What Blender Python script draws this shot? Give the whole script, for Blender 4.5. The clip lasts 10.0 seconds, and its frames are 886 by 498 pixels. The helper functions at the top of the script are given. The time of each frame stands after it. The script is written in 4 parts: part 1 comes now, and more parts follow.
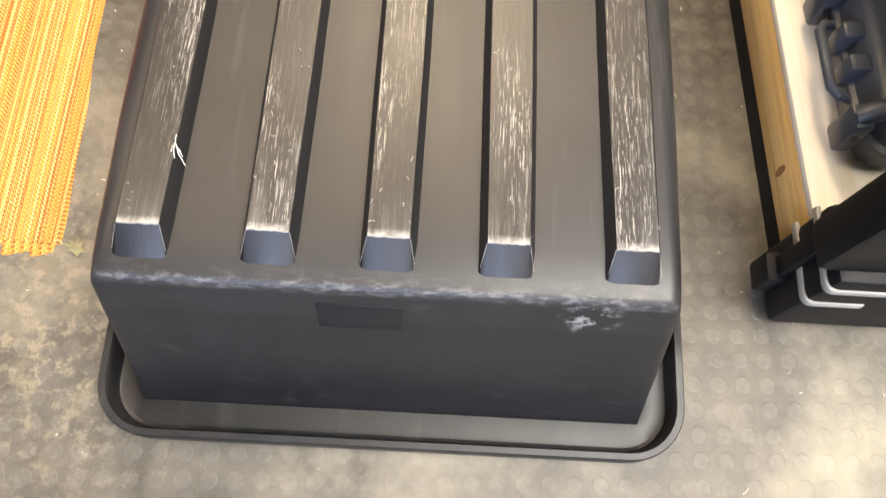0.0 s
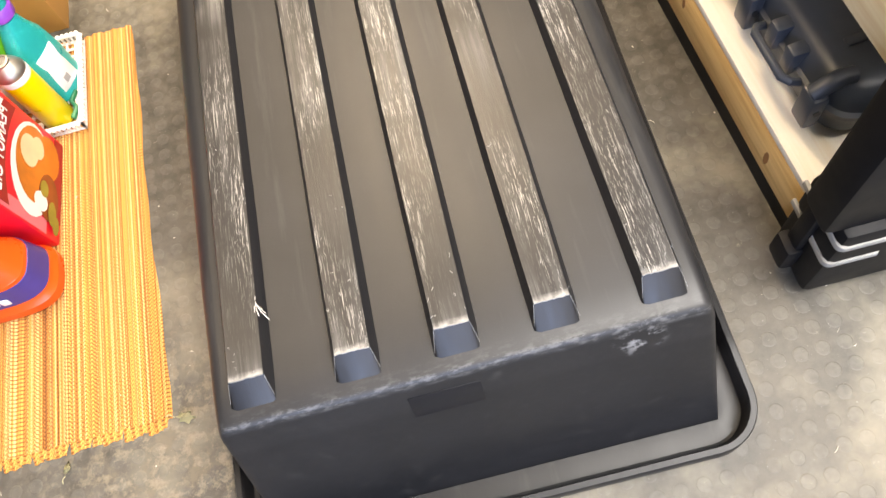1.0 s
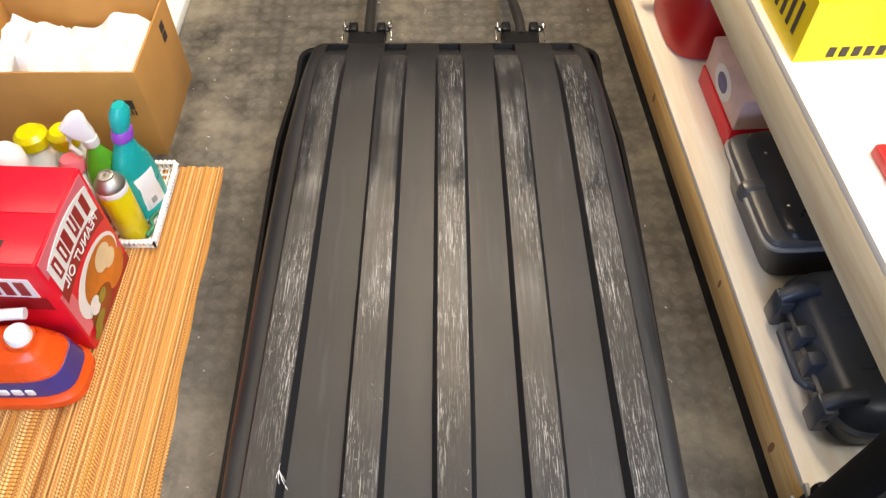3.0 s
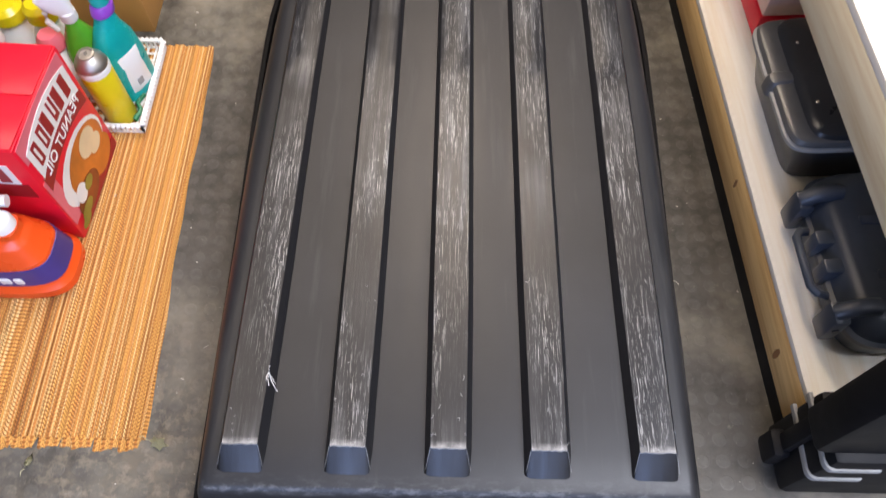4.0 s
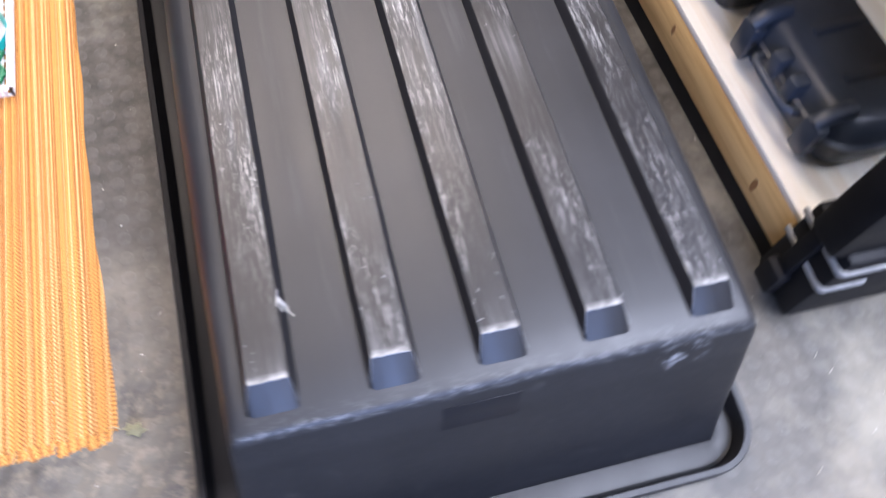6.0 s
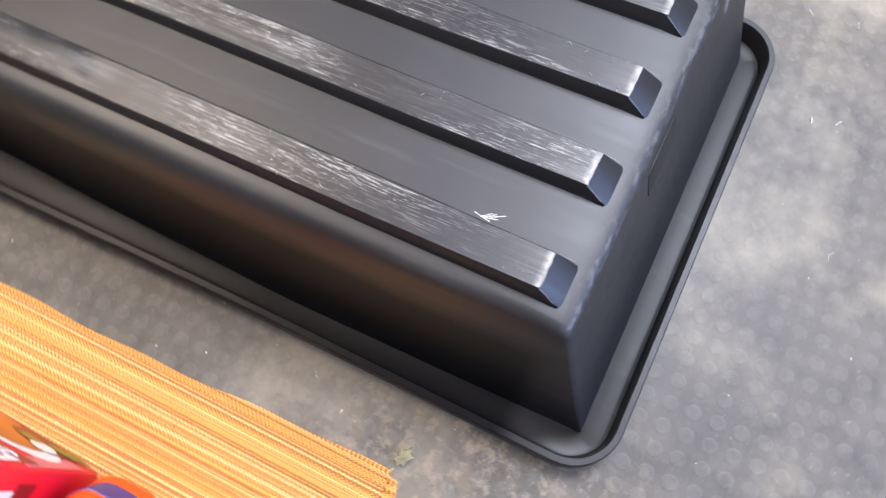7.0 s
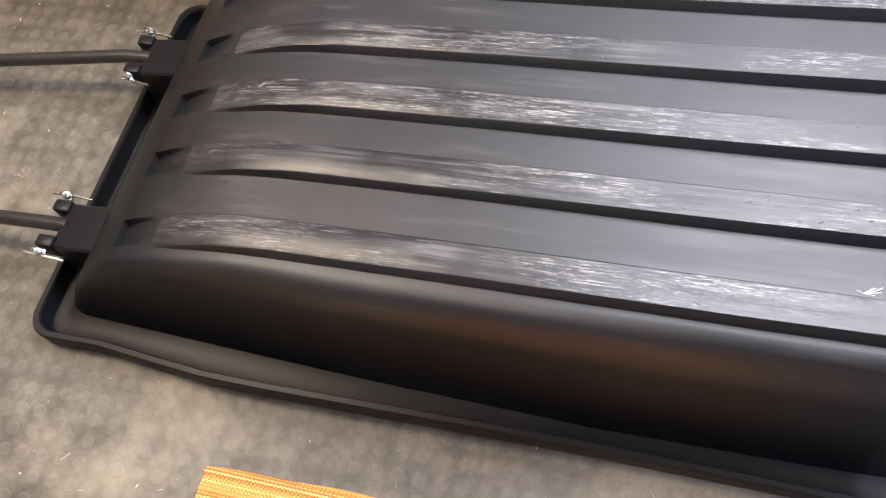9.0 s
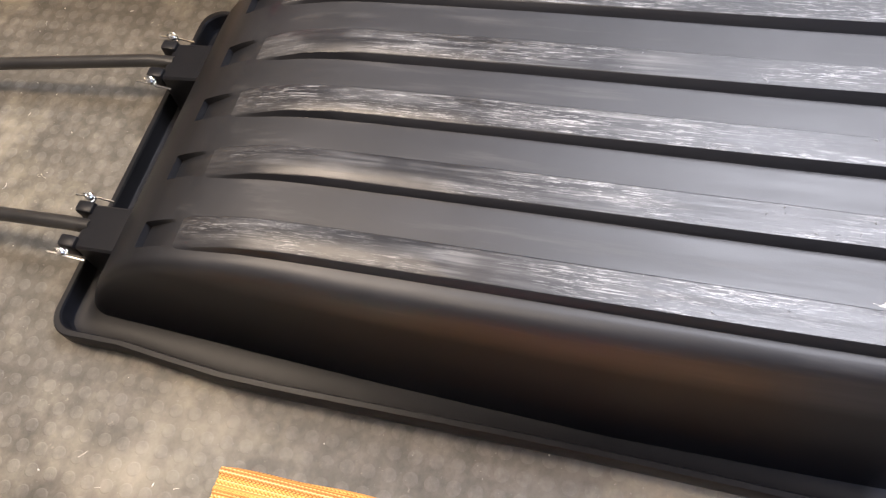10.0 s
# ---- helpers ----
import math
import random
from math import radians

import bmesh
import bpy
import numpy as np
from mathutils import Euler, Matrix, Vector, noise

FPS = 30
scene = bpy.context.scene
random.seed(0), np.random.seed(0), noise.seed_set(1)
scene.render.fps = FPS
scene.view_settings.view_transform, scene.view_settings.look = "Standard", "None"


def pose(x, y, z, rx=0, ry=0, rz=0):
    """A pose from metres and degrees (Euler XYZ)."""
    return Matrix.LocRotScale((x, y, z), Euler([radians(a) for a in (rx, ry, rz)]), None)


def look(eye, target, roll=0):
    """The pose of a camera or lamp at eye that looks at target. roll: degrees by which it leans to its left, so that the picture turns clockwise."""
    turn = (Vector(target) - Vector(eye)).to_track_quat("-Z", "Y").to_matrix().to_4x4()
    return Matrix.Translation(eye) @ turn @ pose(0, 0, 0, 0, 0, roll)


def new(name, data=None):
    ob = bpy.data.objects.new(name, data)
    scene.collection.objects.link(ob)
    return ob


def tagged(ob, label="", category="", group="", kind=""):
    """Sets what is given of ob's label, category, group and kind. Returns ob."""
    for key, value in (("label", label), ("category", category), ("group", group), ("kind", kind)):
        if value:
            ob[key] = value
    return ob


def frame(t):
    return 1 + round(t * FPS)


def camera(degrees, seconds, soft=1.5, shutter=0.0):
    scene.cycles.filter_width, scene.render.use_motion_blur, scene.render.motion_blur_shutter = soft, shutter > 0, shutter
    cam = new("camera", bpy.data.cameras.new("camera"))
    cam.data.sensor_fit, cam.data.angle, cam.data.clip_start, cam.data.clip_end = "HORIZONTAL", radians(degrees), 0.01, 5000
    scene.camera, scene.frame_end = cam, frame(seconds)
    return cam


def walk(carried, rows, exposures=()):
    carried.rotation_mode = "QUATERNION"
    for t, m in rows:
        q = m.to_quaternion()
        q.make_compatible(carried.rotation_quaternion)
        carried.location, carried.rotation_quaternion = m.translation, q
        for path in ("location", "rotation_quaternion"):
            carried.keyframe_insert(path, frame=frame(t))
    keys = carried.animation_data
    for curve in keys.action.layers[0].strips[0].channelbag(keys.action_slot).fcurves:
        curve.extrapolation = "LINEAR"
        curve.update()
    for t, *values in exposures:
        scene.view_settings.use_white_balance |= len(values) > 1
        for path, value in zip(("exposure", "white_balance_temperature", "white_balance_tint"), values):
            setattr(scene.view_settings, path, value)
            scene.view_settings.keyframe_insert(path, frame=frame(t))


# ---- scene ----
cam = camera(61.1, 10.0, soft=1.35, shutter=0.3)
walk(cam, [
    (0, look((0.048, -0.2, 1.084), (0.058, 0.118, 0.136), 4.85)),
    (0.5, look((0.053, -0.23, 1.156), (0.037, 0.154, 0.233), -4.92)),
    (0.7, look((0.042, -0.23, 1.191), (-0.015, 0.155, 0.269), -19.76)),
    (1, look((0.041, -0.232, 1.212), (0.01, 0.178, 0.301), -18.71)),
    (1.5, look((0.017, -0.221, 1.224), (0.025, 0.202, 0.318), -11.49)),
    (2, look((-0.009, -0.209, 1.288), (0.005, 0.294, 0.424), -5.15)),
    (2.5, look((-0.013, -0.195, 1.327), (-0.004, 0.358, 0.494), -1.61)),
    (2.7, look((-0.015, -0.223, 1.327), (-0.012, 0.383, 0.531), -0.51)),
    (3.8, look((-0.003, -0.164, 1.3), (-0.012, 0.34, 0.436), -0.36)),
    (4, look((-0.003, -0.162, 1.282), (-0.012, 0.306, 0.398), 0.15)),
    (4.5, look((-0.003, -0.155, 1.258), (-0.017, 0.267, 0.352), 0.06)),
    (5, look((-0.003, -0.151, 1.252), (-0.013, 0.258, 0.339), 0.95)),
    (5.5, look((-0.013, -0.163, 1.22), (-0.012, 0.203, 0.29), 3.06)),
    (5.8, look((-0.061, -0.181, 1.169), (-0.009, 0.186, 0.24), 5.33)),
    (6, look((-0.172, -0.184, 1.143), (-0.015, 0.215, 0.239), 8.16)),
    (6.2, look((-0.303, -0.162, 1.121), (-0.115, 0.196, 0.206), 2.3)),
    (7.3, look((-0.502, 0.143, 1.145), (-0.218, 0.26, 0.193), -6.96)),
    (7.5, look((-0.511, 0.236, 1.137), (-0.193, 0.353, 0.196), -10.65)),
    (7.8, look((-0.565, 0.389, 1.16), (-0.208, 0.441, 0.228), -3.75)),
    (8, look((-0.586, 0.43, 1.178), (-0.208, 0.529, 0.258), -9.29)),
    (8.2, look((-0.637, 0.461, 1.19), (-0.226, 0.576, 0.285), -7.6)),
    (8.5, look((-0.647, 0.481, 1.236), (-0.234, 0.636, 0.338), -10.5)),
    (9, look((-0.664, 0.467, 1.228), (-0.243, 0.65, 0.34), -12.09)),
    (9.5, look((-0.671, 0.468, 1.227), (-0.242, 0.659, 0.344), -11.85)),
    (10, look((-0.672, 0.473, 1.238), (-0.246, 0.672, 0.356), -12.51)),
], exposures=[(0.0, 0.16, 8200, 11), (2.0, -0.14, 7700, 12), (2.7, -0.45, 7500, 11), (3.8, -0.74, 6650, 15), (5.5, -0.3, 6150, 17), (6.2, -0.08, 5900, 20), (7.3, -0.12, 6500, 16), (10.0, 0.12, 6700, 16)])

# ---- world and lamps ----
world = bpy.data.worlds.new("world")
scene.world = world
world.use_nodes = True
world.node_tree.nodes["Background"].inputs[0].default_value = (0.5, 0.5, 0.5, 1)
world.node_tree.nodes["Background"].inputs[1].default_value = 0.05


def area_lamp(name, eye, target, w, h, power, colour):
    lamp = bpy.data.lights.new(name, "AREA")
    lamp.shape, lamp.size, lamp.size_y = "RECTANGLE", w, h
    lamp.energy, lamp.color = power, colour
    ob = new(name, lamp)
    ob.matrix_world = look(eye, target)
    return ob


area_lamp("ceiling_lamp", (-0.02, 2.2, 2.52), (0.0, 2.15, 0), 0.26, 1.15, 98, (1.0, 0.85, 0.66))
# Unseen fill, added and aimed to brighten the shelf rails and boards.
area_lamp("side_fill_lamp", (-1.15, 1.1, 2.52), (0.5, 0.9, 0.4), 0.35, 1.3, 26, (1.0, 0.87, 0.70))
# Weak unseen fill, added to balance brightness behind the stern.
area_lamp("middle_fill_lamp", (0.0, -0.95, 2.52), (0.0, -0.85, 0), 0.35, 1.0, 10, (1.0, 0.90, 0.76))
area_lamp("rear_ceiling_lamp", (1.4, -0.4, 3.3), (1.4, -0.35, 0.3), 1.4, 1.9, 335, (0.84, 0.90, 1.0))
area_lamp("daylight_door", (-0.3, -2.55, 1.45), (-0.2, 0.0, 0.8), 2.4, 1.7, 200, (0.40, 0.57, 1.0))


# ---- materials ----
def material(name, colour, rough=0.5, metal=0.0, spec=0.5):
    m = bpy.data.materials.new(name)
    m.use_nodes = True
    b = m.node_tree.nodes["Principled BSDF"]
    b.inputs["Base Color"].default_value = (*colour, 1)
    b.inputs["Roughness"].default_value = rough
    b.inputs["Metallic"].default_value = metal
    b.inputs["Specular IOR Level"].default_value = spec
    return m


def node(m, kind, **values):
    n = m.node_tree.nodes.new(kind)
    for k, v in values.items():
        n.inputs[k].default_value = v
    return n


def link(m, a, b):
    m.node_tree.links.new(a, b)


def coords(m, scale=(1, 1, 1), space="Object"):
    c = m.node_tree.nodes.new("ShaderNodeTexCoord")
    p = node(m, "ShaderNodeMapping", Scale=scale)
    link(m, c.outputs[space], p.inputs["Vector"])
    return p.outputs["Vector"]


def noise_tex(m, vec, scale, detail=4.0, rough=0.6):
    n = node(m, "ShaderNodeTexNoise", Scale=scale, Detail=detail, Roughness=rough)
    link(m, vec, n.inputs["Vector"])
    return n.outputs["Fac"]


def ramp(m, fac, stops):
    r = m.node_tree.nodes.new("ShaderNodeValToRGB")
    e = r.color_ramp.elements
    while len(e) < len(stops):
        e.new(0.5)
    for el, (pos, c) in zip(e, stops):
        el.position, el.color = pos, (*c, 1)
    link(m, fac, r.inputs["Fac"])
    return r.outputs["Color"]


def mix(m, fac, a, b, mode="MIX"):
    n = m.node_tree.nodes.new("ShaderNodeMix")
    n.data_type, n.blend_type = "RGBA", mode
    for sock, val in ((n.inputs[0], fac), (n.inputs[6], a), (n.inputs[7], b)):
        if isinstance(val, (int, float)):
            sock.default_value = val
        elif isinstance(val, tuple):
            sock.default_value = (*val, 1)
        else:
            link(m, val, sock)
    return n.outputs[2]


def bump(m, height, strength=0.3, dist=0.002):
    n = node(m, "ShaderNodeBump", Strength=strength, Distance=dist)
    link(m, height, n.inputs["Height"])
    link(m, n.outputs["Normal"], m.node_tree.nodes["Principled BSDF"].inputs["Normal"])


def principled(m):
    return m.node_tree.nodes["Principled BSDF"].inputs


def plastic(name, colour, rough=0.4, var=0.25, grain=300.0):
    m = material(name, colour, rough)
    v = coords(m)
    big = noise_tex(m, v, 9.0)
    dark = tuple(c * (1 - var) for c in colour)
    light = tuple(min(1, c * (1 + var)) for c in colour)
    link(m, ramp(m, big, [(0.3, dark), (0.7, light)]), principled(m)["Base Color"])
    fine = noise_tex(m, v, grain, 2.0)
    bump(m, fine, 0.12, 0.001)
    link(m, ramp(m, big, [(0.3, (rough * 0.85,) * 3), (0.75, (min(1, rough * 1.2),) * 3)]), principled(m)["Roughness"])
    return m


def sled_plastic():
    m = material("black_polyethylene", (0.03, 0.03, 0.032), 0.42, spec=0.4)
    v = coords(m)
    big = noise_tex(m, v, 5.0, 5.0)
    smear = noise_tex(m, coords(m, (40, 2.5, 40)), 1.0, 6.0, 0.65)
    # Walls and rim kept darker than the scuffed deck, standing in for their shade.
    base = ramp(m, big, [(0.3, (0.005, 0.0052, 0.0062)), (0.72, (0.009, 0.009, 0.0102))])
    rubbed_and_lit = ramp(m, big, [(0.3, (0.012, 0.0122, 0.0135)), (0.72, (0.021, 0.021, 0.023))])
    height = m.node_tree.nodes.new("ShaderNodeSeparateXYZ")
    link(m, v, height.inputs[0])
    scuff_and_light = ramp(m, height.outputs["Z"], [(0.235, (0.06,) * 3), (0.29, (1, 1, 1))])
    scuff_and_light = mix(m, 1.0, scuff_and_light, ramp(m, height.outputs["Y"], [(0.0, (0.75,) * 3), (0.03, (0, 0, 0))]), "LIGHTEN")
    base = mix(m, scuff_and_light, base, rubbed_and_lit)
    dust = ramp(m, smear, [(0.56, (0, 0, 0)), (0.8, (1, 1, 1))])
    half = mix(m, 1.0, mix(m, dust, (0, 0, 0), (0.2, 0.2, 0.2)), scuff_and_light, "MULTIPLY")
    body = mix(m, half, base, (0.16, 0.15, 0.135))
    sep = m.node_tree.nodes.new("ShaderNodeSeparateXYZ")
    link(m, coords(m), sep.inputs[0])
    chip = noise_tex(m, v, 46.0, 5.0, 0.7)
    edge = ramp(m, sep.outputs["Y"], [(0.0, (0.32,) * 3), (0.004, (0.32,) * 3), (0.008, (0.08,) * 3), (0.024, (0, 0, 0))])
    tall = ramp(m, sep.outputs["Z"], [(0.331, (0, 0, 0)), (0.337, (1, 1, 1))])
    edge = mix(m, 1.0, edge, tall, "MULTIPLY")
    edge = mix(m, 1.0, edge, ramp(m, noise_tex(m, coords(m, (60, 150, 150)), 1.0, 4.0, 0.7), [(0.48, (0.12,) * 3), (0.62, (1, 1, 1))]), "MULTIPLY")
    body = mix(m, edge, body, (0.26, 0.26, 0.26))
    far = m.node_tree.nodes.new("ShaderNodeVectorMath")
    far.operation = "DISTANCE"
    link(m, v, far.inputs[0])
    far.inputs[1].default_value = (0.215, -0.012, 0.312)
    spot = ramp(m, far.outputs["Value"], [(0.008, (1, 1, 1)), (0.04, (0, 0, 0))])
    spot = mix(m, 1.0, spot, ramp(m, chip, [(0.52, (0, 0, 0)), (0.6, (1, 1, 1))]), "MULTIPLY")
    body = mix(m, spot, body, (0.28, 0.28, 0.28))
    link(m, body, principled(m)["Base Color"])
    link(m, mix(m, scuff_and_light, (0.40,) * 3, ramp(m, smear, [(0.3, (0.42,) * 3), (0.75, (0.54,) * 3)])), principled(m)["Roughness"])
    # Specular cut on the walls to hold back the reflections they would show.
    link(m, mix(m, scuff_and_light, (0.13,) * 3, (0.48,) * 3), principled(m)["Specular IOR Level"])
    bump(m, noise_tex(m, v, 420.0, 2.0), 0.15, 0.0008)
    return m


def runner_plastic():
    m = material("worn_black_polyethylene", (0.04, 0.04, 0.04), 0.4, spec=0.5)
    tree = m.node_tree
    geo = tree.nodes.new("ShaderNodeNewGeometry")
    fine = noise_tex(m, coords(m, (520, 17, 60)), 1.0, 4.0, 0.75)
    coarse = noise_tex(m, coords(m, (120, 3.5, 30)), 1.0, 4.0, 0.6)
    patch = noise_tex(m, coords(m, (5, 5.5, 5)), 1.0, 3.0, 0.55)
    short = noise_tex(m, coords(m, (640, 45, 60)), 1.0, 3.0, 0.7)
    lines = ramp(m, fine, [(0.575, (0, 0, 0)), (0.605, (1, 1, 1))])
    nicks = ramp(m, short, [(0.585, (0, 0, 0)), (0.63, (1, 1, 1))])
    wide = ramp(m, coarse, [(0.44, (0.04,) * 3), (0.68, (0.40,) * 3)])
    zone = ramp(m, patch, [(0.40, (0.08,) * 3), (0.58, (0.8,) * 3)])
    axis = tree.nodes.new("ShaderNodeSeparateXYZ")
    link(m, coords(m), axis.inputs[0])
    tip = ramp(m, axis.outputs["Y"], [(0.047, (1, 1, 1)), (0.054, (0.9,) * 3), (0.060, (0.45,) * 3), (0.11, (0, 0, 0))])
    zone = mix(m, 1.0, zone, tip, "ADD")
    # Worn haze, raised mid-run where the ceiling lamp's sheen is painted in.
    rubbed_and_lit = ramp(m, axis.outputs["Y"], [(0.05, (0.6,) * 3), (0.11, (0.12,) * 3), (0.34, (0.2,) * 3), (0.45, (0.7,) * 3), (0.75, (0.75,) * 3), (0.95, (0.45,) * 3)])
    haze = mix(m, 1.0, mix(m, 1.0, wide, zone, "MULTIPLY"), rubbed_and_lit, "MULTIPLY")
    scratch = mix(m, 1.0, mix(m, 0.9, (0, 0, 0), lines), mix(m, 0.6, (0, 0, 0), nicks), "ADD")
    field = noise_tex(m, coords(m, (14, 4.0, 5)), 1.0, 2.0, 0.5)
    scratch = mix(m, 1.0, scratch, ramp(m, field, [(0.40, (0.06,) * 3), (0.60, (1, 1, 1))]), "MULTIPLY")
    nib = ramp(m, axis.outputs["Y"], [(0.0475, (0, 0, 0)), (0.049, (0.8,) * 3), (0.0525, (0.6,) * 3), (0.057, (0, 0, 0))])
    nib = mix(m, 1.0, nib, ramp(m, noise_tex(m, coords(m), 90.0, 3.0, 0.6), [(0.35, (0.3,) * 3), (0.6, (1, 1, 1))]), "MULTIPLY")
    scratch = mix(m, 1.0, scratch, nib, "ADD")
    scratch = mix(m, 1.0, scratch, ramp(m, axis.outputs["Y"], [(0.40, (1, 1, 1)), (0.75, (0.5,) * 3)]), "MULTIPLY")
    wear_and_sheen = mix(m, 1.0, haze, scratch, "ADD")
    sep = tree.nodes.new("ShaderNodeSeparateXYZ")
    link(m, geo.outputs["Normal"], sep.inputs[0])
    up = ramp(m, sep.outputs["Z"], [(0.86, (0, 0, 0)), (0.95, (1, 1, 1))])
    wear_and_sheen = mix(m, 1.0, wear_and_sheen, up, "MULTIPLY")
    link(m, mix(m, wear_and_sheen, (0.011, 0.011, 0.0125), (0.40, 0.39, 0.375)), principled(m)["Base Color"])
    link(m, ramp(m, coarse, [(0.3, (0.32,) * 3), (0.7, (0.48,) * 3)]), principled(m)["Roughness"])
    bump(m, fine, 0.36, 0.0008)
    return m


def rubber_floor(name, worn):
    m = material(name, (0.12, 0.11, 0.1), 0.55, spec=0.28)
    v = coords(m)
    big = noise_tex(m, v, 2.2, 6.0, 0.62)
    mid = noise_tex(m, v, 14.0, 6.0, 0.7)
    fine = noise_tex(m, v, 160.0, 4.0, 0.7)
    base = ramp(m, mid, [(0.32, (0.044, 0.040, 0.033)), (0.5, (0.078, 0.070, 0.057)), (0.68, (0.127, 0.113, 0.092))])
    tan = ramp(m, big, [(0.52, (0, 0, 0)), (0.72, (1, 1, 1))])
    sep = m.node_tree.nodes.new("ShaderNodeSeparateXYZ")
    link(m, v, sep.inputs[0])
    swing = m.node_tree.nodes.new("ShaderNodeMath")
    swing.operation = "MULTIPLY_ADD"
    link(m, big, swing.inputs[0])
    swing.inputs[1].default_value = -0.9
    link(m, sep.outputs["Y"], swing.inputs[2])
    # Floor turns paler towards the rear, along a ragged noise edge.
    rear_tone = ramp(m, swing.outputs[0], [(0.0, (0.75,) * 3), (0.03, (0.55,) * 3), (0.22, (0, 0, 0))])
    base = mix(m, mix(m, 1.0, rear_tone, ramp(m, mid, [(0.3, (0.35,) * 3), (0.65, (1, 1, 1))]), "MULTIPLY"), base, (0.112, 0.103, 0.088))
    base = mix(m, mix(m, 0.6, tan, mid, "MULTIPLY"), base, (0.34, 0.30, 0.22))
    spot_at = m.node_tree.nodes.new("ShaderNodeVectorMath")
    spot_at.operation = "DISTANCE"
    link(m, v, spot_at.inputs[0])
    spot_at.inputs[1].default_value = (-0.50, 0.06, 0.0)
    near = ramp(m, spot_at.outputs["Value"], [(0.08, (1, 1, 1)), (0.36, (0, 0, 0))])
    flake = noise_tex(m, v, 34.0, 6.0, 0.75)
    cake = mix(m, 1.0, near, ramp(m, noise_tex(m, v, 13.0, 7.0, 0.72), [(0.49, (0, 0, 0)), (0.60, (0.7,) * 3)]), "MULTIPLY")
    base = mix(m, cake, base, (0.185, 0.155, 0.112))
    crust = mix(m, 1.0, near, ramp(m, flake, [(0.50, (0, 0, 0)), (0.60, (0.6,) * 3)]), "MULTIPLY")
    base = mix(m, crust, base, (0.30, 0.25, 0.18))
    everywhere = ramp(m, flake, [(0.64, (0, 0, 0)), (0.70, (0.5,) * 3)])
    base = mix(m, everywhere, base, (0.30, 0.27, 0.21))
    grit = ramp(m, fine, [(0.66, (0, 0, 0)), (0.76, (1, 1, 1))])
    if worn:
        scuff = ramp(m, noise_tex(m, v, 70.0, 4.0, 0.7), [(0.40, (0.04,) * 3), (0.66, (worn,) * 3)])
        base = mix(m, scuff, base, (0.30, 0.285, 0.25))
    link(m, mix(m, mix(m, 0.6, (0, 0, 0), grit), base, (0.5, 0.47, 0.42)), principled(m)["Base Color"])
    link(m, ramp(m, mid, [(0.3, (0.42,) * 3), (0.7, (0.62,) * 3)]), principled(m)["Roughness"])
    bump(m, mid, 0.3, 0.003)
    return m


def timber(name, pale, dark, axis=1, rough=0.55):
    m = material(name, pale, rough)
    s = [38, 38, 38]
    s[axis] = 2.2
    grain = noise_tex(m, coords(m, tuple(s)), 1.0, 6.0, 0.65)
    cloud = noise_tex(m, coords(m), 3.0, 3.0)
    c = ramp(m, grain, [(0.35, dark), (0.55, pale), (0.8, tuple(min(1, k * 1.12) for k in pale))])
    link(m, mix(m, mix(m, 0.5, (0, 0, 0), cloud), c, tuple(k * 0.72 for k in pale)), principled(m)["Base Color"])
    bump(m, grain, 0.25, 0.001)
    return m


def rug_cloth():
    m = material("striped_woven_cotton", (0.7, 0.32, 0.06), 0.9, spec=0.1)
    tree = m.node_tree
    c = tree.nodes.new("ShaderNodeTexCoord")
    sep = tree.nodes.new("ShaderNodeSeparateXYZ")
    link(m, c.outputs["Object"], sep.inputs[0])
    only_x = tree.nodes.new("ShaderNodeCombineXYZ")
    link(m, sep.outputs["X"], only_x.inputs["X"])
    n = node(m, "ShaderNodeTexNoise", Scale=48.0, Detail=3.0, Roughness=0.7)
    link(m, only_x.outputs[0], n.inputs["Vector"])
    stripes = ramp(m, n.outputs["Fac"], [(0.37, (0.09, 0.022, 0.008)), (0.425, (0.40, 0.12, 0.022)), (0.46, (0.80, 0.42, 0.10)), (0.50, (0.56, 0.20, 0.04)), (0.53, (0.90, 0.66, 0.29)), (0.57, (0.66, 0.27, 0.055)), (0.605, (0.20, 0.05, 0.012)), (0.65, (0.78, 0.42, 0.17))])
    shift = node(m, "ShaderNodeTexNoise", Scale=150.0, Detail=0.0)
    link(m, only_x.outputs[0], shift.inputs["Vector"])
    along = tree.nodes.new("ShaderNodeMath")
    along.operation = "MULTIPLY_ADD"
    link(m, shift.outputs["Fac"], along.inputs[0])
    along.inputs[1].default_value = 0.035
    link(m, sep.outputs["Y"], along.inputs[2])
    thread = tree.nodes.new("ShaderNodeCombineXYZ")
    link(m, along.outputs[0], thread.inputs["Y"])
    w = node(m, "ShaderNodeTexWave", Scale=44.0, Distortion=0.0)
    w.bands_direction = "Y"
    link(m, thread.outputs[0], w.inputs["Vector"])
    bead = ramp(m, w.outputs["Fac"], [(0.05, (0.62, 0.50, 0.42)), (0.5, (1, 1, 1))])
    gaps = ramp(m, w.outputs["Fac"], [(0.16, (0.30, 0.17, 0.10)), (0.42, (1.0, 1.0, 1.0))])
    column = node(m, "ShaderNodeTexNoise", Scale=95.0, Detail=1.0)
    link(m, only_x.outputs[0], column.inputs["Vector"])
    bead = mix(m, ramp(m, column.outputs["Fac"], [(0.45, (0, 0, 0)), (0.52, (1, 1, 1))]), bead, gaps)
    fuzz = noise_tex(m, coords(m), 260.0, 3.0)
    colour = mix(m, 1.0, stripes, bead, "MULTIPLY")
    colour = mix(m, mix(m, 0.16, (0, 0, 0), fuzz), colour, (0.92, 0.66, 0.30))
    link(m, colour, principled(m)["Base Color"])
    bump(m, w.outputs["Fac"], 0.6, 0.002)
    return m


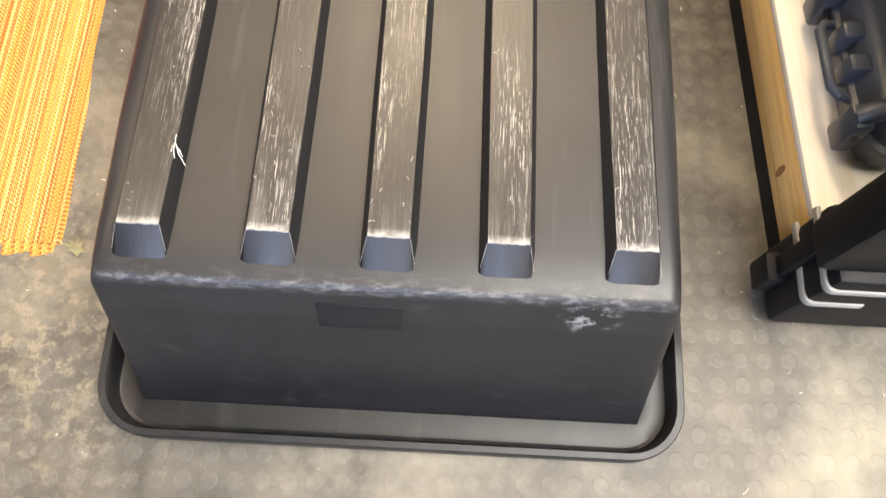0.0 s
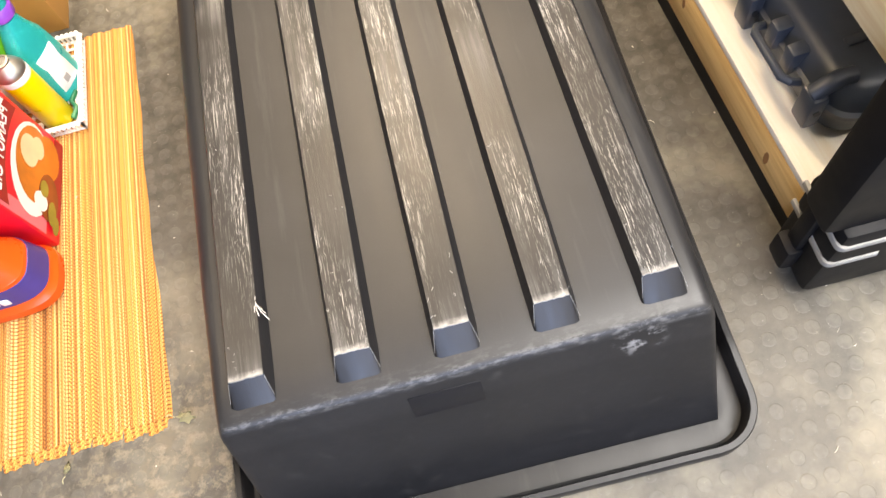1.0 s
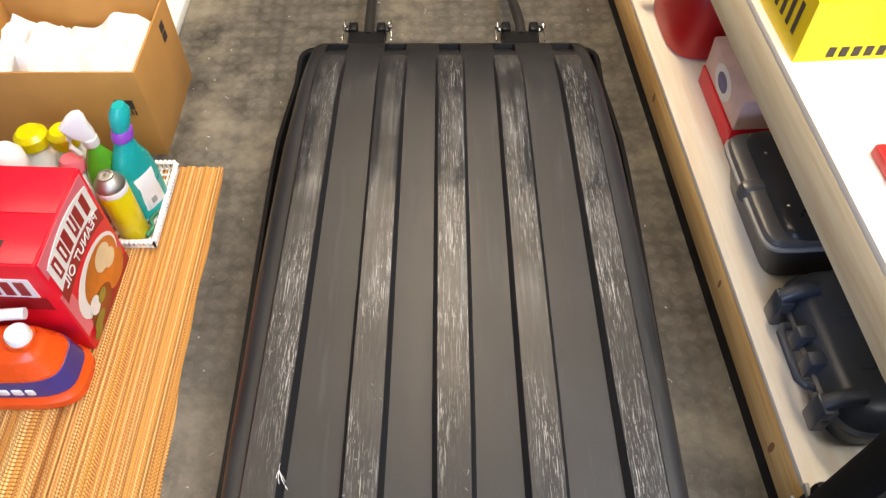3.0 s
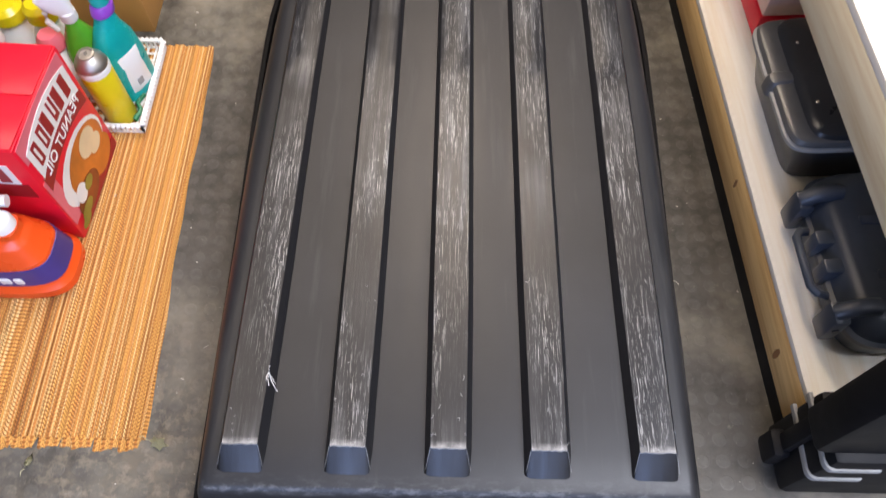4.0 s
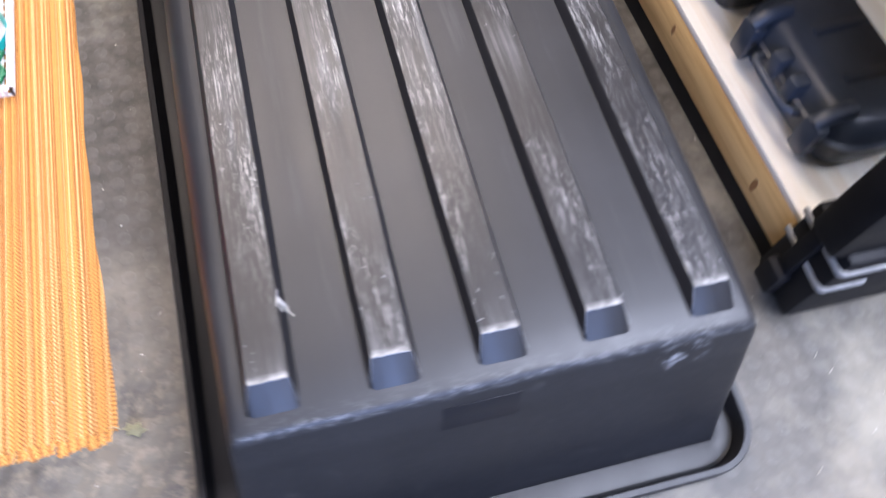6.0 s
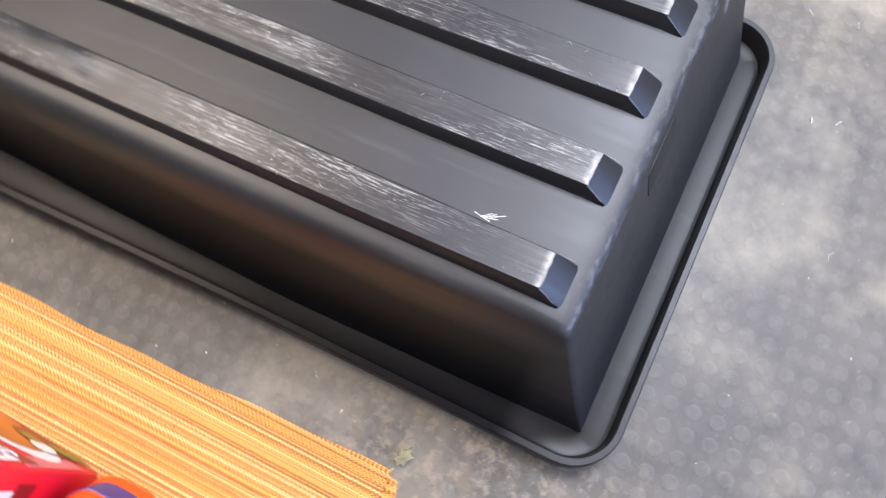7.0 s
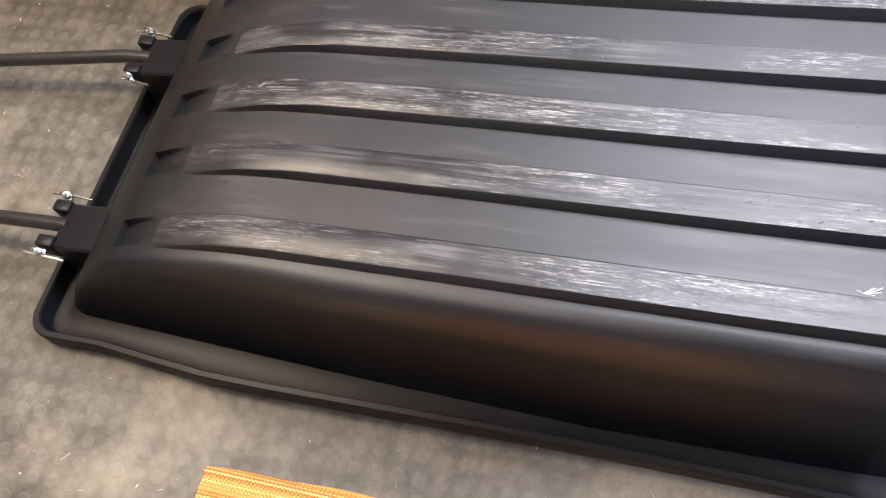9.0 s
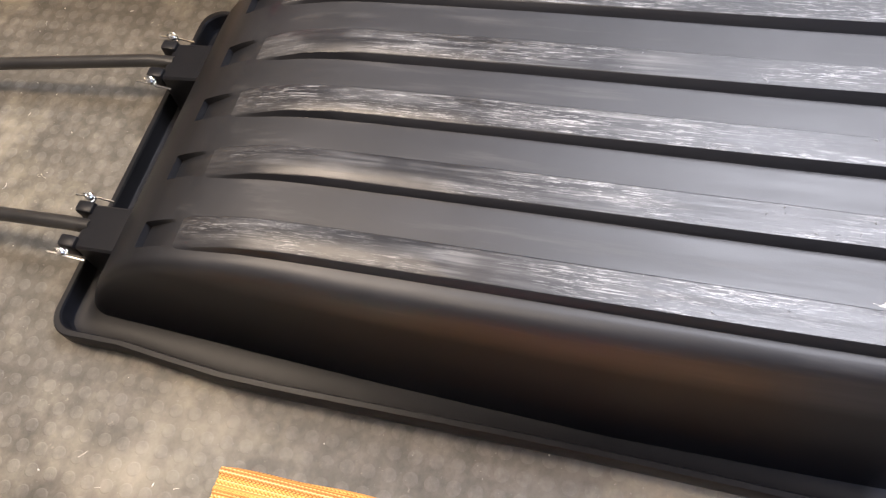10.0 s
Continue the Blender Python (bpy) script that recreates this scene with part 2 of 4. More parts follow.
SLED = sled_plastic()
RUNNER = runner_plastic()
FLOOR = rubber_floor("worn_rubber_flooring", 0.0)
STUD = rubber_floor("scuffed_rubber_stud", 0.12)
PINE = timber("pine_board", (0.82, 0.53, 0.21), (0.56, 0.28, 0.08))
PALEPINE = timber("pale_pine_rail", (0.90, 0.76, 0.50), (0.76, 0.56, 0.30))
PLY = timber("pale_plywood", (0.90, 0.84, 0.72), (0.82, 0.70, 0.52), rough=0.6)
RUG = rug_cloth()
BLACK = plastic("black_case_plastic", (0.022, 0.024, 0.028), 0.38)
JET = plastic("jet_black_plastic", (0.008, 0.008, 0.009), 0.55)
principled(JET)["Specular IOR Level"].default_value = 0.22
PLATE = plastic("smooth_moulded_plastic", (0.012, 0.012, 0.014), 0.48)
principled(PLATE)["Specular IOR Level"].default_value = 0.3
CASEBLUE = plastic("blue_black_case_plastic", (0.050, 0.060, 0.080), 0.34)
MARGIN = plastic("satin_dark_grey_plastic", (0.11, 0.11, 0.108), 0.35)
DARK = plastic("black_lid_plastic", (0.03, 0.031, 0.033), 0.3)
GREY = plastic("grey_trim_plastic", (0.30, 0.30, 0.29), 0.45)
STEEL = material("zinc_plated_steel", (0.75, 0.74, 0.70), 0.22, 1.0)
BURR = plastic("frayed_pale_plastic", (0.22, 0.22, 0.22), 0.6, 0.3)
TUBE = plastic("black_painted_tube", (0.018, 0.017, 0.016), 0.32)
CARD = plastic("corrugated_cardboard", (0.47, 0.23, 0.058), 0.85, 0.10, 120.0)
PAPER = plastic("white_tissue_paper", (0.82, 0.80, 0.76), 0.8, 0.06)
INK = plastic("black_print", (0.05, 0.035, 0.025), 0.7)
RED = plastic("red_printed_carton", (0.80, 0.010, 0.03), 0.35, 0.08)
DARKRED = plastic("dark_red_print", (0.32, 0.012, 0.018), 0.4, 0.1)
PINK = plastic("pink_print", (0.75, 0.16, 0.2), 0.4, 0.1)
WHITE = plastic("white_plastic", (0.82, 0.81, 0.78), 0.4, 0.05)
ORANGE = plastic("orange_jug_plastic", (0.80, 0.085, 0.012), 0.28, 0.08)
BLUE = plastic("dark_blue_label", (0.045, 0.035, 0.20), 0.35, 0.15)
TEAL = plastic("teal_bottle_plastic", (0.0, 0.38, 0.36), 0.28, 0.1)
PURPLE = plastic("purple_plastic", (0.25, 0.06, 0.45), 0.35, 0.1)
YELLOW = plastic("yellow_label", (0.75, 0.62, 0.01), 0.3, 0.1)
YELLOWBIN = plastic("yellow_bin_plastic", (0.80, 0.60, 0.01), 0.4, 0.1)
GREEN = plastic("green_liquid_bottle", (0.10, 0.42, 0.03), 0.2, 0.2)
TIN = material("brushed_tin", (0.50, 0.47, 0.42), 0.5, 1.0)
FOOD = plastic("orange_food_print", (0.55, 0.16, 0.02), 0.4, 0.35)
NUT = plastic("tan_nut_print", (0.72, 0.55, 0.32), 0.45, 0.15)
FOODDARK = plastic("brown_food_print", (0.22, 0.05, 0.012), 0.4, 0.5)
OLIVE = plastic("olive_green_print", (0.24, 0.20, 0.03), 0.4, 0.4)
PALEPRINT = plastic("pale_pink_print", (0.72, 0.50, 0.45), 0.4, 0.2)
RIBGREY = plastic("dull_grey_rib", (0.30, 0.295, 0.28), 0.5)
GRIT = plastic("pale_grit", (0.55, 0.50, 0.42), 0.8, 0.3)
LEAF = plastic("dry_leaf", (0.50, 0.46, 0.27), 0.8, 0.3)
CAN = plastic("red_fuel_can_plastic", (0.45, 0.015, 0.015), 0.35, 0.12)
PLASTER = plastic("painted_wall", (0.26, 0.245, 0.225), 0.8, 0.06)
SHEET = plastic("white_painted_board", (0.74, 0.72, 0.66), 0.6, 0.08)


# ---- mesh helpers ----
def smooth_by_angle(bm, degrees=35):
    limit = radians(degrees)
    for f in bm.faces:
        f.smooth = True
    for e in bm.edges:
        if len(e.link_faces) == 2:
            e.smooth = e.calc_face_angle(0) < limit
        else:
            e.smooth = False


def part(name, bm, mat, parent=None, label="", angle=35):
    bmesh.ops.recalc_face_normals(bm, faces=bm.faces)
    smooth_by_angle(bm, angle)
    me = bpy.data.meshes.new(name)
    bm.to_mesh(me)
    bm.free()
    me.materials.append(mat)
    ob = new(name, me)
    if parent:
        ob.parent = parent
    if label:
        ob["label"] = label
    return ob


def thing(name, m, label, category, group="", kind=""):
    ob = new(name)
    ob.matrix_world = m
    return tagged(ob, label, category, group, kind)


def box(x0, y0, z0, x1, y1, z1, bevel=0.0, bm=None, seg=2):
    bm = bm or bmesh.new()
    got = bmesh.ops.create_cube(bm, size=1.0)["verts"]
    for v in got:
        v.co = Vector(((x0 + x1) / 2 + v.co.x * (x1 - x0), (y0 + y1) / 2 + v.co.y * (y1 - y0), (z0 + z1) / 2 + v.co.z * (z1 - z0)))
    if bevel:
        es = list({e for v in got for e in v.link_edges})
        bmesh.ops.bevel(bm, geom=es, offset=bevel, segments=seg, affect="EDGES", profile=0.5)
    return bm


def grid(rows, close_u=False, close_v=False, bm=None):
    """Quads over a list of equal-length rows of points."""
    bm = bm or bmesh.new()
    vs = [[bm.verts.new(p) for p in r] for r in rows]
    n, k = len(vs), len(vs[0])
    for i in range(n if close_v else n - 1):
        for j in range(k if close_u else k - 1):
            a, b, c, d = vs[i][j], vs[i][(j + 1) % k], vs[(i + 1) % n][(j + 1) % k], vs[(i + 1) % n][j]
            if len({a, b, c, d}) == 4:
                bm.faces.new((a, b, c, d))
    return bm, vs


def oval_loft(levels, n=32, power=2.6, cx=0.0, cy=0.0, bm=None):
    """A closed body from levels of (z, half x, half y, shift x, shift y), superellipse outlines."""
    rows = []
    for z, hx, hy, sx, sy in levels:
        row = []
        for i in range(n):
            a = 2 * math.pi * i / n
            c, s = math.cos(a), math.sin(a)
            row.append((cx + sx + hx * math.copysign(abs(c) ** (2 / power), c), cy + sy + hy * math.copysign(abs(s) ** (2 / power), s), z))
        rows.append(row)
    bm, vs = grid(rows, close_u=True, bm=bm)
    bm.faces.new(list(reversed(vs[0])))
    bm.faces.new(vs[-1])
    return bm


def lathe(profile, n=24, cx=0.0, cy=0.0, bm=None):
    return oval_loft([(z, r, r, 0, 0) for r, z in profile], n, 2.0, cx, cy, bm)


def tube(points, radius, n=12, bm=None):
    pts = [Vector(p) for p in points]
    rows = []
    for i, p in enumerate(pts):
        d = (pts[min(i + 1, len(pts) - 1)] - pts[max(i - 1, 0)]).normalized()
        q = d.to_track_quat("Z", "Y")
        rows.append([p + q @ Vector((radius * math.cos(2 * math.pi * k / n), radius * math.sin(2 * math.pi * k / n), 0)) for k in range(n)])
    bm, vs = grid(rows, close_u=True, bm=bm)
    bm.faces.new(list(reversed(vs[0])))
    bm.faces.new(vs[-1])
    return bm


def interp(table, y):
    return float(np.interp(y, [a for a, _ in table], [b for _, b in table]))


def lettering(text, size, mat, parent, m, label=""):
    """Raised letters of the built-in font, as a mesh."""
    cu = bpy.data.curves.new("lettering", "FONT")
    cu.body, cu.size, cu.extrude = text, size, 0.0006
    cu.align_x, cu.align_y = "CENTER", "CENTER"
    tmp = bpy.data.objects.new("lettering", cu)
    me = bpy.data.meshes.new_from_object(tmp)
    bpy.data.objects.remove(tmp)
    me.materials.append(mat)
    ob = new("lettering", me)
    ob.parent = parent
    ob.matrix_local = m
    if label:
        ob["label"] = label
    return ob


# ---- the room ----
def slab(name, dims, mat, label, category):
    ob = part(name, box(*dims), mat)
    return tagged(ob, label, category, kind="structure")


floor = slab("floor", (-3.2, -2.6, -0.05, 3.2, 4.6, 0.0), FLOOR, "worn dark grey rubber coin-pattern flooring with tan dirt", "floor")
slab("wall_west", (-3.3, -2.6, 0.0, -3.2, 4.6, 3.4), PLASTER, "plain painted wall behind the stored goods", "wall")
slab("wall_east", (3.2, -2.6, 0.0, 3.3, 4.6, 3.4), PLASTER, "plain painted wall behind the shelving", "wall")
slab("wall_north", (-3.3, 4.6, 0.0, 3.3, 4.7, 3.4), PLASTER, "plain painted end wall of the store room", "wall")
slab("wall_south", (-3.3, -2.7, 0.0, 3.3, -2.6, 3.4), PLASTER, "plain painted end wall of the store room", "wall")
slab("ceiling", (-3.3, -2.7, 3.4, 3.3, 4.7, 3.5), PLASTER, "plain painted ceiling over the store room", "ceiling")


# ---- the sled, upside down ----
RUN_X = (-0.253, -0.122, 0.0, 0.122, 0.253)
BASE_Z = [(-0.085, 0.012), (-0.005, 0.329), (-0.0025, 0.3375), (0.0015, 0.3425), (0.007, 0.3445), (0.02, 0.347), (0.05, 0.349), (0.3, 0.337), (0.63, 0.322), (0.9, 0.306), (0.98, 0.298), (1.05, 0.282), (1.11, 0.266), (1.17, 0.243), (1.235, 0.200), (1.29, 0.143), (1.33, 0.086), (1.355, 0.036), (1.37, 0.012)]
RISE_TOP = 0.020
RUN_HALF = [(0.05, 0.0215), (0.25, 0.0232), (1.1, 0.0238)]
RISE = [(0.020, 0.0), (0.05, RISE_TOP), (0.3, 0.0175), (0.6, 0.0155), (0.9, 0.015), (1.0, 0.012), (1.06, 0.007), (1.105, 0.0), (1.15, -0.009), (1.185, -0.014), (1.19, 0.0)]


def smooth_z(y):
    if y < 0.1 or y > 1.34:
        return interp(BASE_Z, y)
    return sum(interp(BASE_Z, y + d) for d in (-0.03, -0.015, 0, 0.015, 0.03)) / 5


FOOT_W = [(-0.085, 0.345), (0.1, 0.351), (0.4, 0.358), (0.77, 0.352), (1.0, 0.345), (1.2, 0.338), (1.37, 0.333)]
TOP_W = [(-0.085, 0.305), (0.0, 0.306), (0.2, 0.313), (0.5, 0.318), (0.8, 0.317), (0.95, 0.311), (1.1, 0.305), (1.25, 0.299), (1.37, 0.294)]
SHOULDER = [(0.02, 0.014), (0.1, 0.018), (0.35, 0.026), (0.9, 0.026), (1.05, 0.022), (1.37, 0.022)]


def half_width(y, z):
    foot = interp(FOOT_W, y)
    w = foot + (interp(TOP_W, y) - foot) * (z - 0.012) / 0.325
    if y > 1.335:
        w -= 0.035 - math.sqrt(max(0.0, 0.035 ** 2 - (y - 1.335) ** 2))
    return w


def build_sled():
    sled = thing("cargo_sled", pose(0, 0, 0), "black plastic cargo sled lying upside down, runners scratched grey", "sled")
    ys = [-0.085, -0.06, -0.03, -0.012, -0.005, -0.0025, 0.0015, 0.007, 0.02, 0.05]
    ys += [0.05 + i * 0.05 for i in range(1, 19)] + [0.97 + i * 0.015 for i in range(0, 14)] + [1.1801, 1.184, 1.19, 1.1901] + [1.2 + i * 0.0125 for i in range(13)] + [1.355, 1.363, 1.37]
    ys = sorted(set(round(y, 4) for y in ys))
    cols = []
    for c in RUN_X:
        cols += [c - 0.0245, c - 0.0215, c - 0.01, c + 0.01, c + 0.0215, c + 0.0245]
    cols = sorted(cols + [-0.19, -0.06, 0.06, 0.19])
    rows = []
    for y in ys:
        zt = smooth_z(y)
        r = min(interp(SHOULDER, y), max(0.0005, (zt - 0.012) * 0.5))
        w_top = half_width(y, zt)
        left = []
        for k in range(6):
            z = 0.012 + (zt - r - 0.012) * k / 5
            left.append((-half_width(y, z), z))
        for k in range(1, 6):
            a = math.pi / 2 * k / 5
            left.append((-(w_top - r + r * math.cos(a)), zt - r + r * math.sin(a)))
        row = [(x, y, z) for x, z in left]
        dip = min(0.0, interp(RISE, y))
        for x in cols:
            inside = any(abs(x - c) < 0.022 for c in RUN_X)
            row.append((max(-w_top + r, min(w_top - r, x)), y, zt + (dip if inside else 0)))
        row += [(-x, y, z) for x, z in reversed(left)]
        rows.append(row)
    bm, _ = grid(rows)
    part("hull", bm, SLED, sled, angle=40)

    tilt = math.degrees(math.atan2(0.08, 0.317))
    plate_ob = part("moulded_plate", box(-0.046, -0.0004, -0.026, 0.046, 0.001, 0.026, 0.0002), PLATE, sled, "smooth moulded rectangle on the stern")
    plate_ob.matrix_local = pose(-0.030, -0.0158, 0.288, -tilt, 0, 0)

    # runners: raised strips that sink into the curved bow
    for c in RUN_X:
        ry = [0.020, 0.05, 0.056] + [0.1 + 0.05 * i for i in range(17)] + [0.94 + 0.0165 * i for i in range(11)]
        rows = []
        for y in ry:
            zt, h = smooth_z(y), max(0.0, interp(RISE, y))
            k = h / RISE_TOP
            lo = zt - 0.003
            top = interp(RUN_HALF, y)
            foot = top + 0.0085
            edge = top + 0.0012 + 0.004 * (1 - k)
            rows.append([(c - foot, y, lo), (c - edge, y, zt + h - 0.0015), (c - top, y, zt + h), (c + top, y, zt + h), (c + edge, y, zt + h - 0.0015), (c + foot, y, lo)])
        bm, vs = grid(rows)
        bm.faces.new(list(reversed(vs[0])))
        bm.faces.new(vs[-1])
        runner = part("runner", bm, RUNNER, sled, "raised runner worn grey and scratched")
        # ragged pale burrs round the stern end and curls of shaved plastic
        rng = random.Random(int(c * 1000) + 900)
        z1, z0 = smooth_z(0.05) + RISE_TOP, smooth_z(0.02)
        bm = bmesh.new()
        for a, b, rad in (((c - 0.0215, 0.0495, z1), (c + 0.0215, 0.0495, z1), 0.0010), ((c - 0.0222, 0.0485, z1 - 0.001), (c - 0.0275, 0.027, z0 + 0.006), 0.0003), ((c + 0.0222, 0.0485, z1 - 0.001), (c + 0.0275, 0.027, z0 + 0.006), 0.0003)):
            a, b = Vector(a), Vector(b)
            tube([a.lerp(b, k / 12) + Vector((0, rng.uniform(-0.0006, 0.0006), rng.uniform(-0.0005, 0.0003))) for k in range(13)], rad, 6, bm)
        part("worn_edge", bm, BURR, runner, "pale worn edge of the runner end")
        bm = bmesh.new()
        for k in range(11):
            y = 0.056 + 0.45 * rng.random() ** 2
            x = c + rng.choice((-1, 1)) * rng.uniform(0.010, 0.0225) if k % 3 else c + rng.uniform(-0.018, 0.018)
            p, a, pts = Vector((x, y, smooth_z(y) + interp(RISE, y) + 0.0004)), rng.uniform(0, 6.28), []
            bend, l = rng.uniform(-3.5, 3.5), rng.uniform(0.003, 0.008)
            for i in range(6):
                pts.append(p + Vector((0, 0, 0.0012 * math.sin(math.pi * i / 5))))
                p = p + Vector((math.cos(a) * 0.6, math.sin(a), 0)) * (l / 5)
                a += bend / 5
            tube(pts, rng.uniform(0.0003, 0.0006), 5, bm)
        part("burr_fuzz", bm, BURR, runner, "curled pale plastic shavings")["kind"] = "stuff"

    # rim: flat flange with an upturned lip
    def outline(d, z, lift):
        pts = []
        r, rf = 0.022 + d * 0.95, 0.020 + d * 0.5
        hx, y0, y1 = 0.345 + d, -0.085 - d * 0.9, 1.358 + d
        centres = [(hx - r, y0 + r, -90), (hx - 0.012 - rf, y1 - rf, 0), (-hx + 0.012 + rf, y1 - rf, 90), (-hx + r, y0 + r, 180)]
        for q, (cx, cy, a0) in enumerate(centres):
            r = rf if q in (1, 2) else 0.022 + d * 0.95
            rn = rf if (q + 1) % 4 in (1, 2) else 0.022 + d * 0.95
            for k in range(9):
                a = radians(a0 + 90 * k / 8)
                pts.append((cx + r * math.cos(a), cy + r * math.sin(a)))
            nx, ny, _ = centres[(q + 1) % 4]
            a = radians(a0 + 90)
            p0 = Vector((cx + r * math.cos(a), cy + r * math.sin(a)))
            p1 = Vector((nx + rn * math.cos(a), ny + rn * math.sin(a)))
            for k in range(1, 14):
                pts.append(tuple(p0.lerp(p1, k / 14)))
        out = []
        for x, y in pts:
            bow = interp([(-0.1, 0), (0.3, 0.003), (0.5, 0.006), (0.8, 0.015), (1.0, 0.020), (1.07, 0.0187), (1.2, 0.0085), (1.33, -0.003), (1.42, -0.008)], y) * min(1, max(0, d / 0.04))
            out.append((x + math.copysign(bow, x) * (1 if abs(x) > 0.3 else 0), y, z + lift * (0.7 + 0.3 * math.sin(math.pi * min(1, max(0, y / 1.4))))))
        return out
    prof = [(-0.004, 0.0125, 0), (0.012, 0.008, 0), (0.036, 0.006, 0), (0.041, 0.008, 0), (0.044, 0.014, 0), (0.045, 0.010, 0.046), (0.047, 0.012, 0.048), (0.056, 0.012, 0.048), (0.058, 0.010, 0.046), (0.059, 0.004, 0.008), (0.056, 0.0, 0.0), (0.0, 0.0, 0.0)]
    bm, _ = grid([outline(*p) for p in prof], close_u=True, close_v=True)
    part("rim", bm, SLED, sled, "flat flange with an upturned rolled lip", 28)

    # tow brackets on the bow
    for c in (-0.210, 0.182):
        bm = bmesh.new()
        rows = []
        for y, zt, hw in ((1.22, 0.145, 0.046), (1.30, 0.130, 0.046), (1.375, 0.122, 0.046), (1.385, 0.117, 0.044)):
            rows.append([(c - hw, y, 0.008), (c - hw, y, zt - 0.004), (c - hw + 0.004, y, zt), (c + hw - 0.004, y, zt), (c + hw, y, zt - 0.004), (c + hw, y, 0.008)])
        bm, vs = grid(rows)
        bm.faces.new(list(reversed(vs[0])))
        bm.faces.new(vs[-1])
        bracket = part("tow_bracket", bm, SLED, sled, "raised tow bracket block on the bow")
        for s in (-1, 1):
            ear = box(c + s * 0.036 - 0.012, 1.378, 0.085, c + s * 0.036 + 0.012, 1.412, 0.128, 0.005)
            part("ear", ear, SLED, bracket)
            x = c + s * 0.058
            bm = tube([(c + s * 0.03, 1.397, 0.112), (x, 1.397, 0.112)], 0.005, 10)
            ring = [(x, 1.397 + 0.012 * math.cos(a), 0.124 + 0.012 * math.sin(a)) for a in [k * 2 * math.pi / 14 for k in range(15)]]
            tube(ring, 0.0017, 6, bm)
            tube([(x + s * 0.002, 1.43, 0.118), (x + s * 0.004, 1.40, 0.118), (x + s * 0.004, 1.355, 0.110)], 0.002, 6, bm)
            lathe([(0.006, 0.118), (0.008, 0.121), (0.008, 0.126), (0.005, 0.130)], 10, x, 1.397, bm)
            part("hitch_pin", bm, STEEL, bracket, "bright zinc hitch pin with clip")
    return sled


build_sled()


def build_pole(x, x1):
    ob = part("tow_pole", tube([(x, 1.372, 0.112), (x, 1.43, 0.110), (x1, 2.0, 0.066), (x1, 2.62, 0.014)], 0.0135, 16), TUBE)
    return tagged(ob, "black tubular tow pole pinned to the sled bow", "tow pole", "tow poles of the sled")


build_pole(-0.206, -0.214)
build_pole(0.184, 0.120)


# straw caught on the outer runner
def straw_tuft():
    bm = bmesh.new()
    rng = random.Random(4)
    root = Vector((-0.2285, 0.140, 0.3705))
    for dx, dy, dz, rad in ((0.013, -0.024, -0.004, 0.00042), (0.003, -0.019, 0.003, 0.00036), (0.008, -0.011, 0.002, 0.0003), (0.010, -0.015, -0.002, 0.0003), (-0.002, -0.012, 0.002, 0.0003), (0.001, 0.008, 0.003, 0.0003)):
        mid = root + Vector((dx * 0.4 + rng.uniform(-0.001, 0.001), dy * 0.5, dz * 0.5 + 0.0015))
        tube([root, mid, root + Vector((dx, dy, dz))], rad, 5, bm)
    return tagged(part("straw_tuft", bm, PAPER), "pale straw scraps caught on a sled runner", "debris")


straw_tuft()


# ---- the rug and the goods on it ----
def build_rug():
    rug = thing("woven_rug", pose(0, 0, 0), "orange and tan striped woven rug with fringed end", "rug")
    x0, x1, y0, y1 = -1.30, -0.519, 0.137, 1.018
    nx, ny = 300, 60
    rows = []
    rng = random.Random(2)
    ph = [rng.uniform(0, 6.28) for _ in range(6)]
    for j in range(ny + 1):
        y = y0 + (y1 - y0) * j / ny
        row = []
        for i in range(nx + 1):
            u = i / nx
            x = x0 + (x1 - x0) * u
            x += -0.026 * ((y - y0) / (y1 - y0)) ** 1.5 * u + 0.004 * math.sin(9 * y + ph[0]) + 0.0016 * math.sin(31 * y + 20 * x + ph[3])
            z = 0.0055 + 0.0018 * math.sin(x * 430) + 0.0018 * math.sin(x * 170 + ph[1]) + 0.0012 * math.sin(x * 55 + 4 * y + ph[2])
            if i in (0, nx):
                z = 0.001
            row.append((x, y, z))
        rows.append(row)
    bm, _ = grid(rows)
    part("cloth", bm, RUG, rug, angle=80)
    tassels = []
    for k in range(5):
        bm = bmesh.new()
        w, l = 0.0055 + 0.001 * k, 0.016 + 0.003 * (k % 3)
        sway = (-0.004, 0.002, 0.005, -0.001, 0.003)[k]
        pts = [[(-w, 0, 0.001), (-w * 0.4, 0, 0.006), (w * 0.4, 0, 0.006), (w, 0, 0.001)], [(-w + sway * 0.5, -l * 0.5, 0.001), (-w * 0.4 + sway * 0.5, -l * 0.5, 0.005), (w * 0.4 + sway * 0.5, -l * 0.5, 0.0045), (w + sway * 0.5, -l * 0.5, 0.001)], [(-w * 1.1 + sway, -l, 0.0008), (-w * 0.4 + sway, -l * 1.08, 0.002), (w * 0.4 + sway, -l * 0.96, 0.002), (w * 1.1 + sway, -l, 0.0008)]]
        grid(pts, bm=bm)
        first = part("tassel", bm, RUG, rug)
        tassels.append(first.data)
        first.location = (x1 - 0.008 - 0.0135 * k, y0 + 0.002, 0)
    x = x1 - 0.008 - 0.0135 * 5
    while x > x0 + 0.01:
        ob = new("tassel", tassels[rng.randrange(5)])
        ob.parent = rug
        ob.location = (x, y0 + 0.002, 0)
        ob.rotation_euler = (0, 0, rng.uniform(-0.25, 0.25))
        x -= 0.0135 + rng.uniform(-0.001, 0.001)
    return rug


build_rug()
TOP = 0.0085


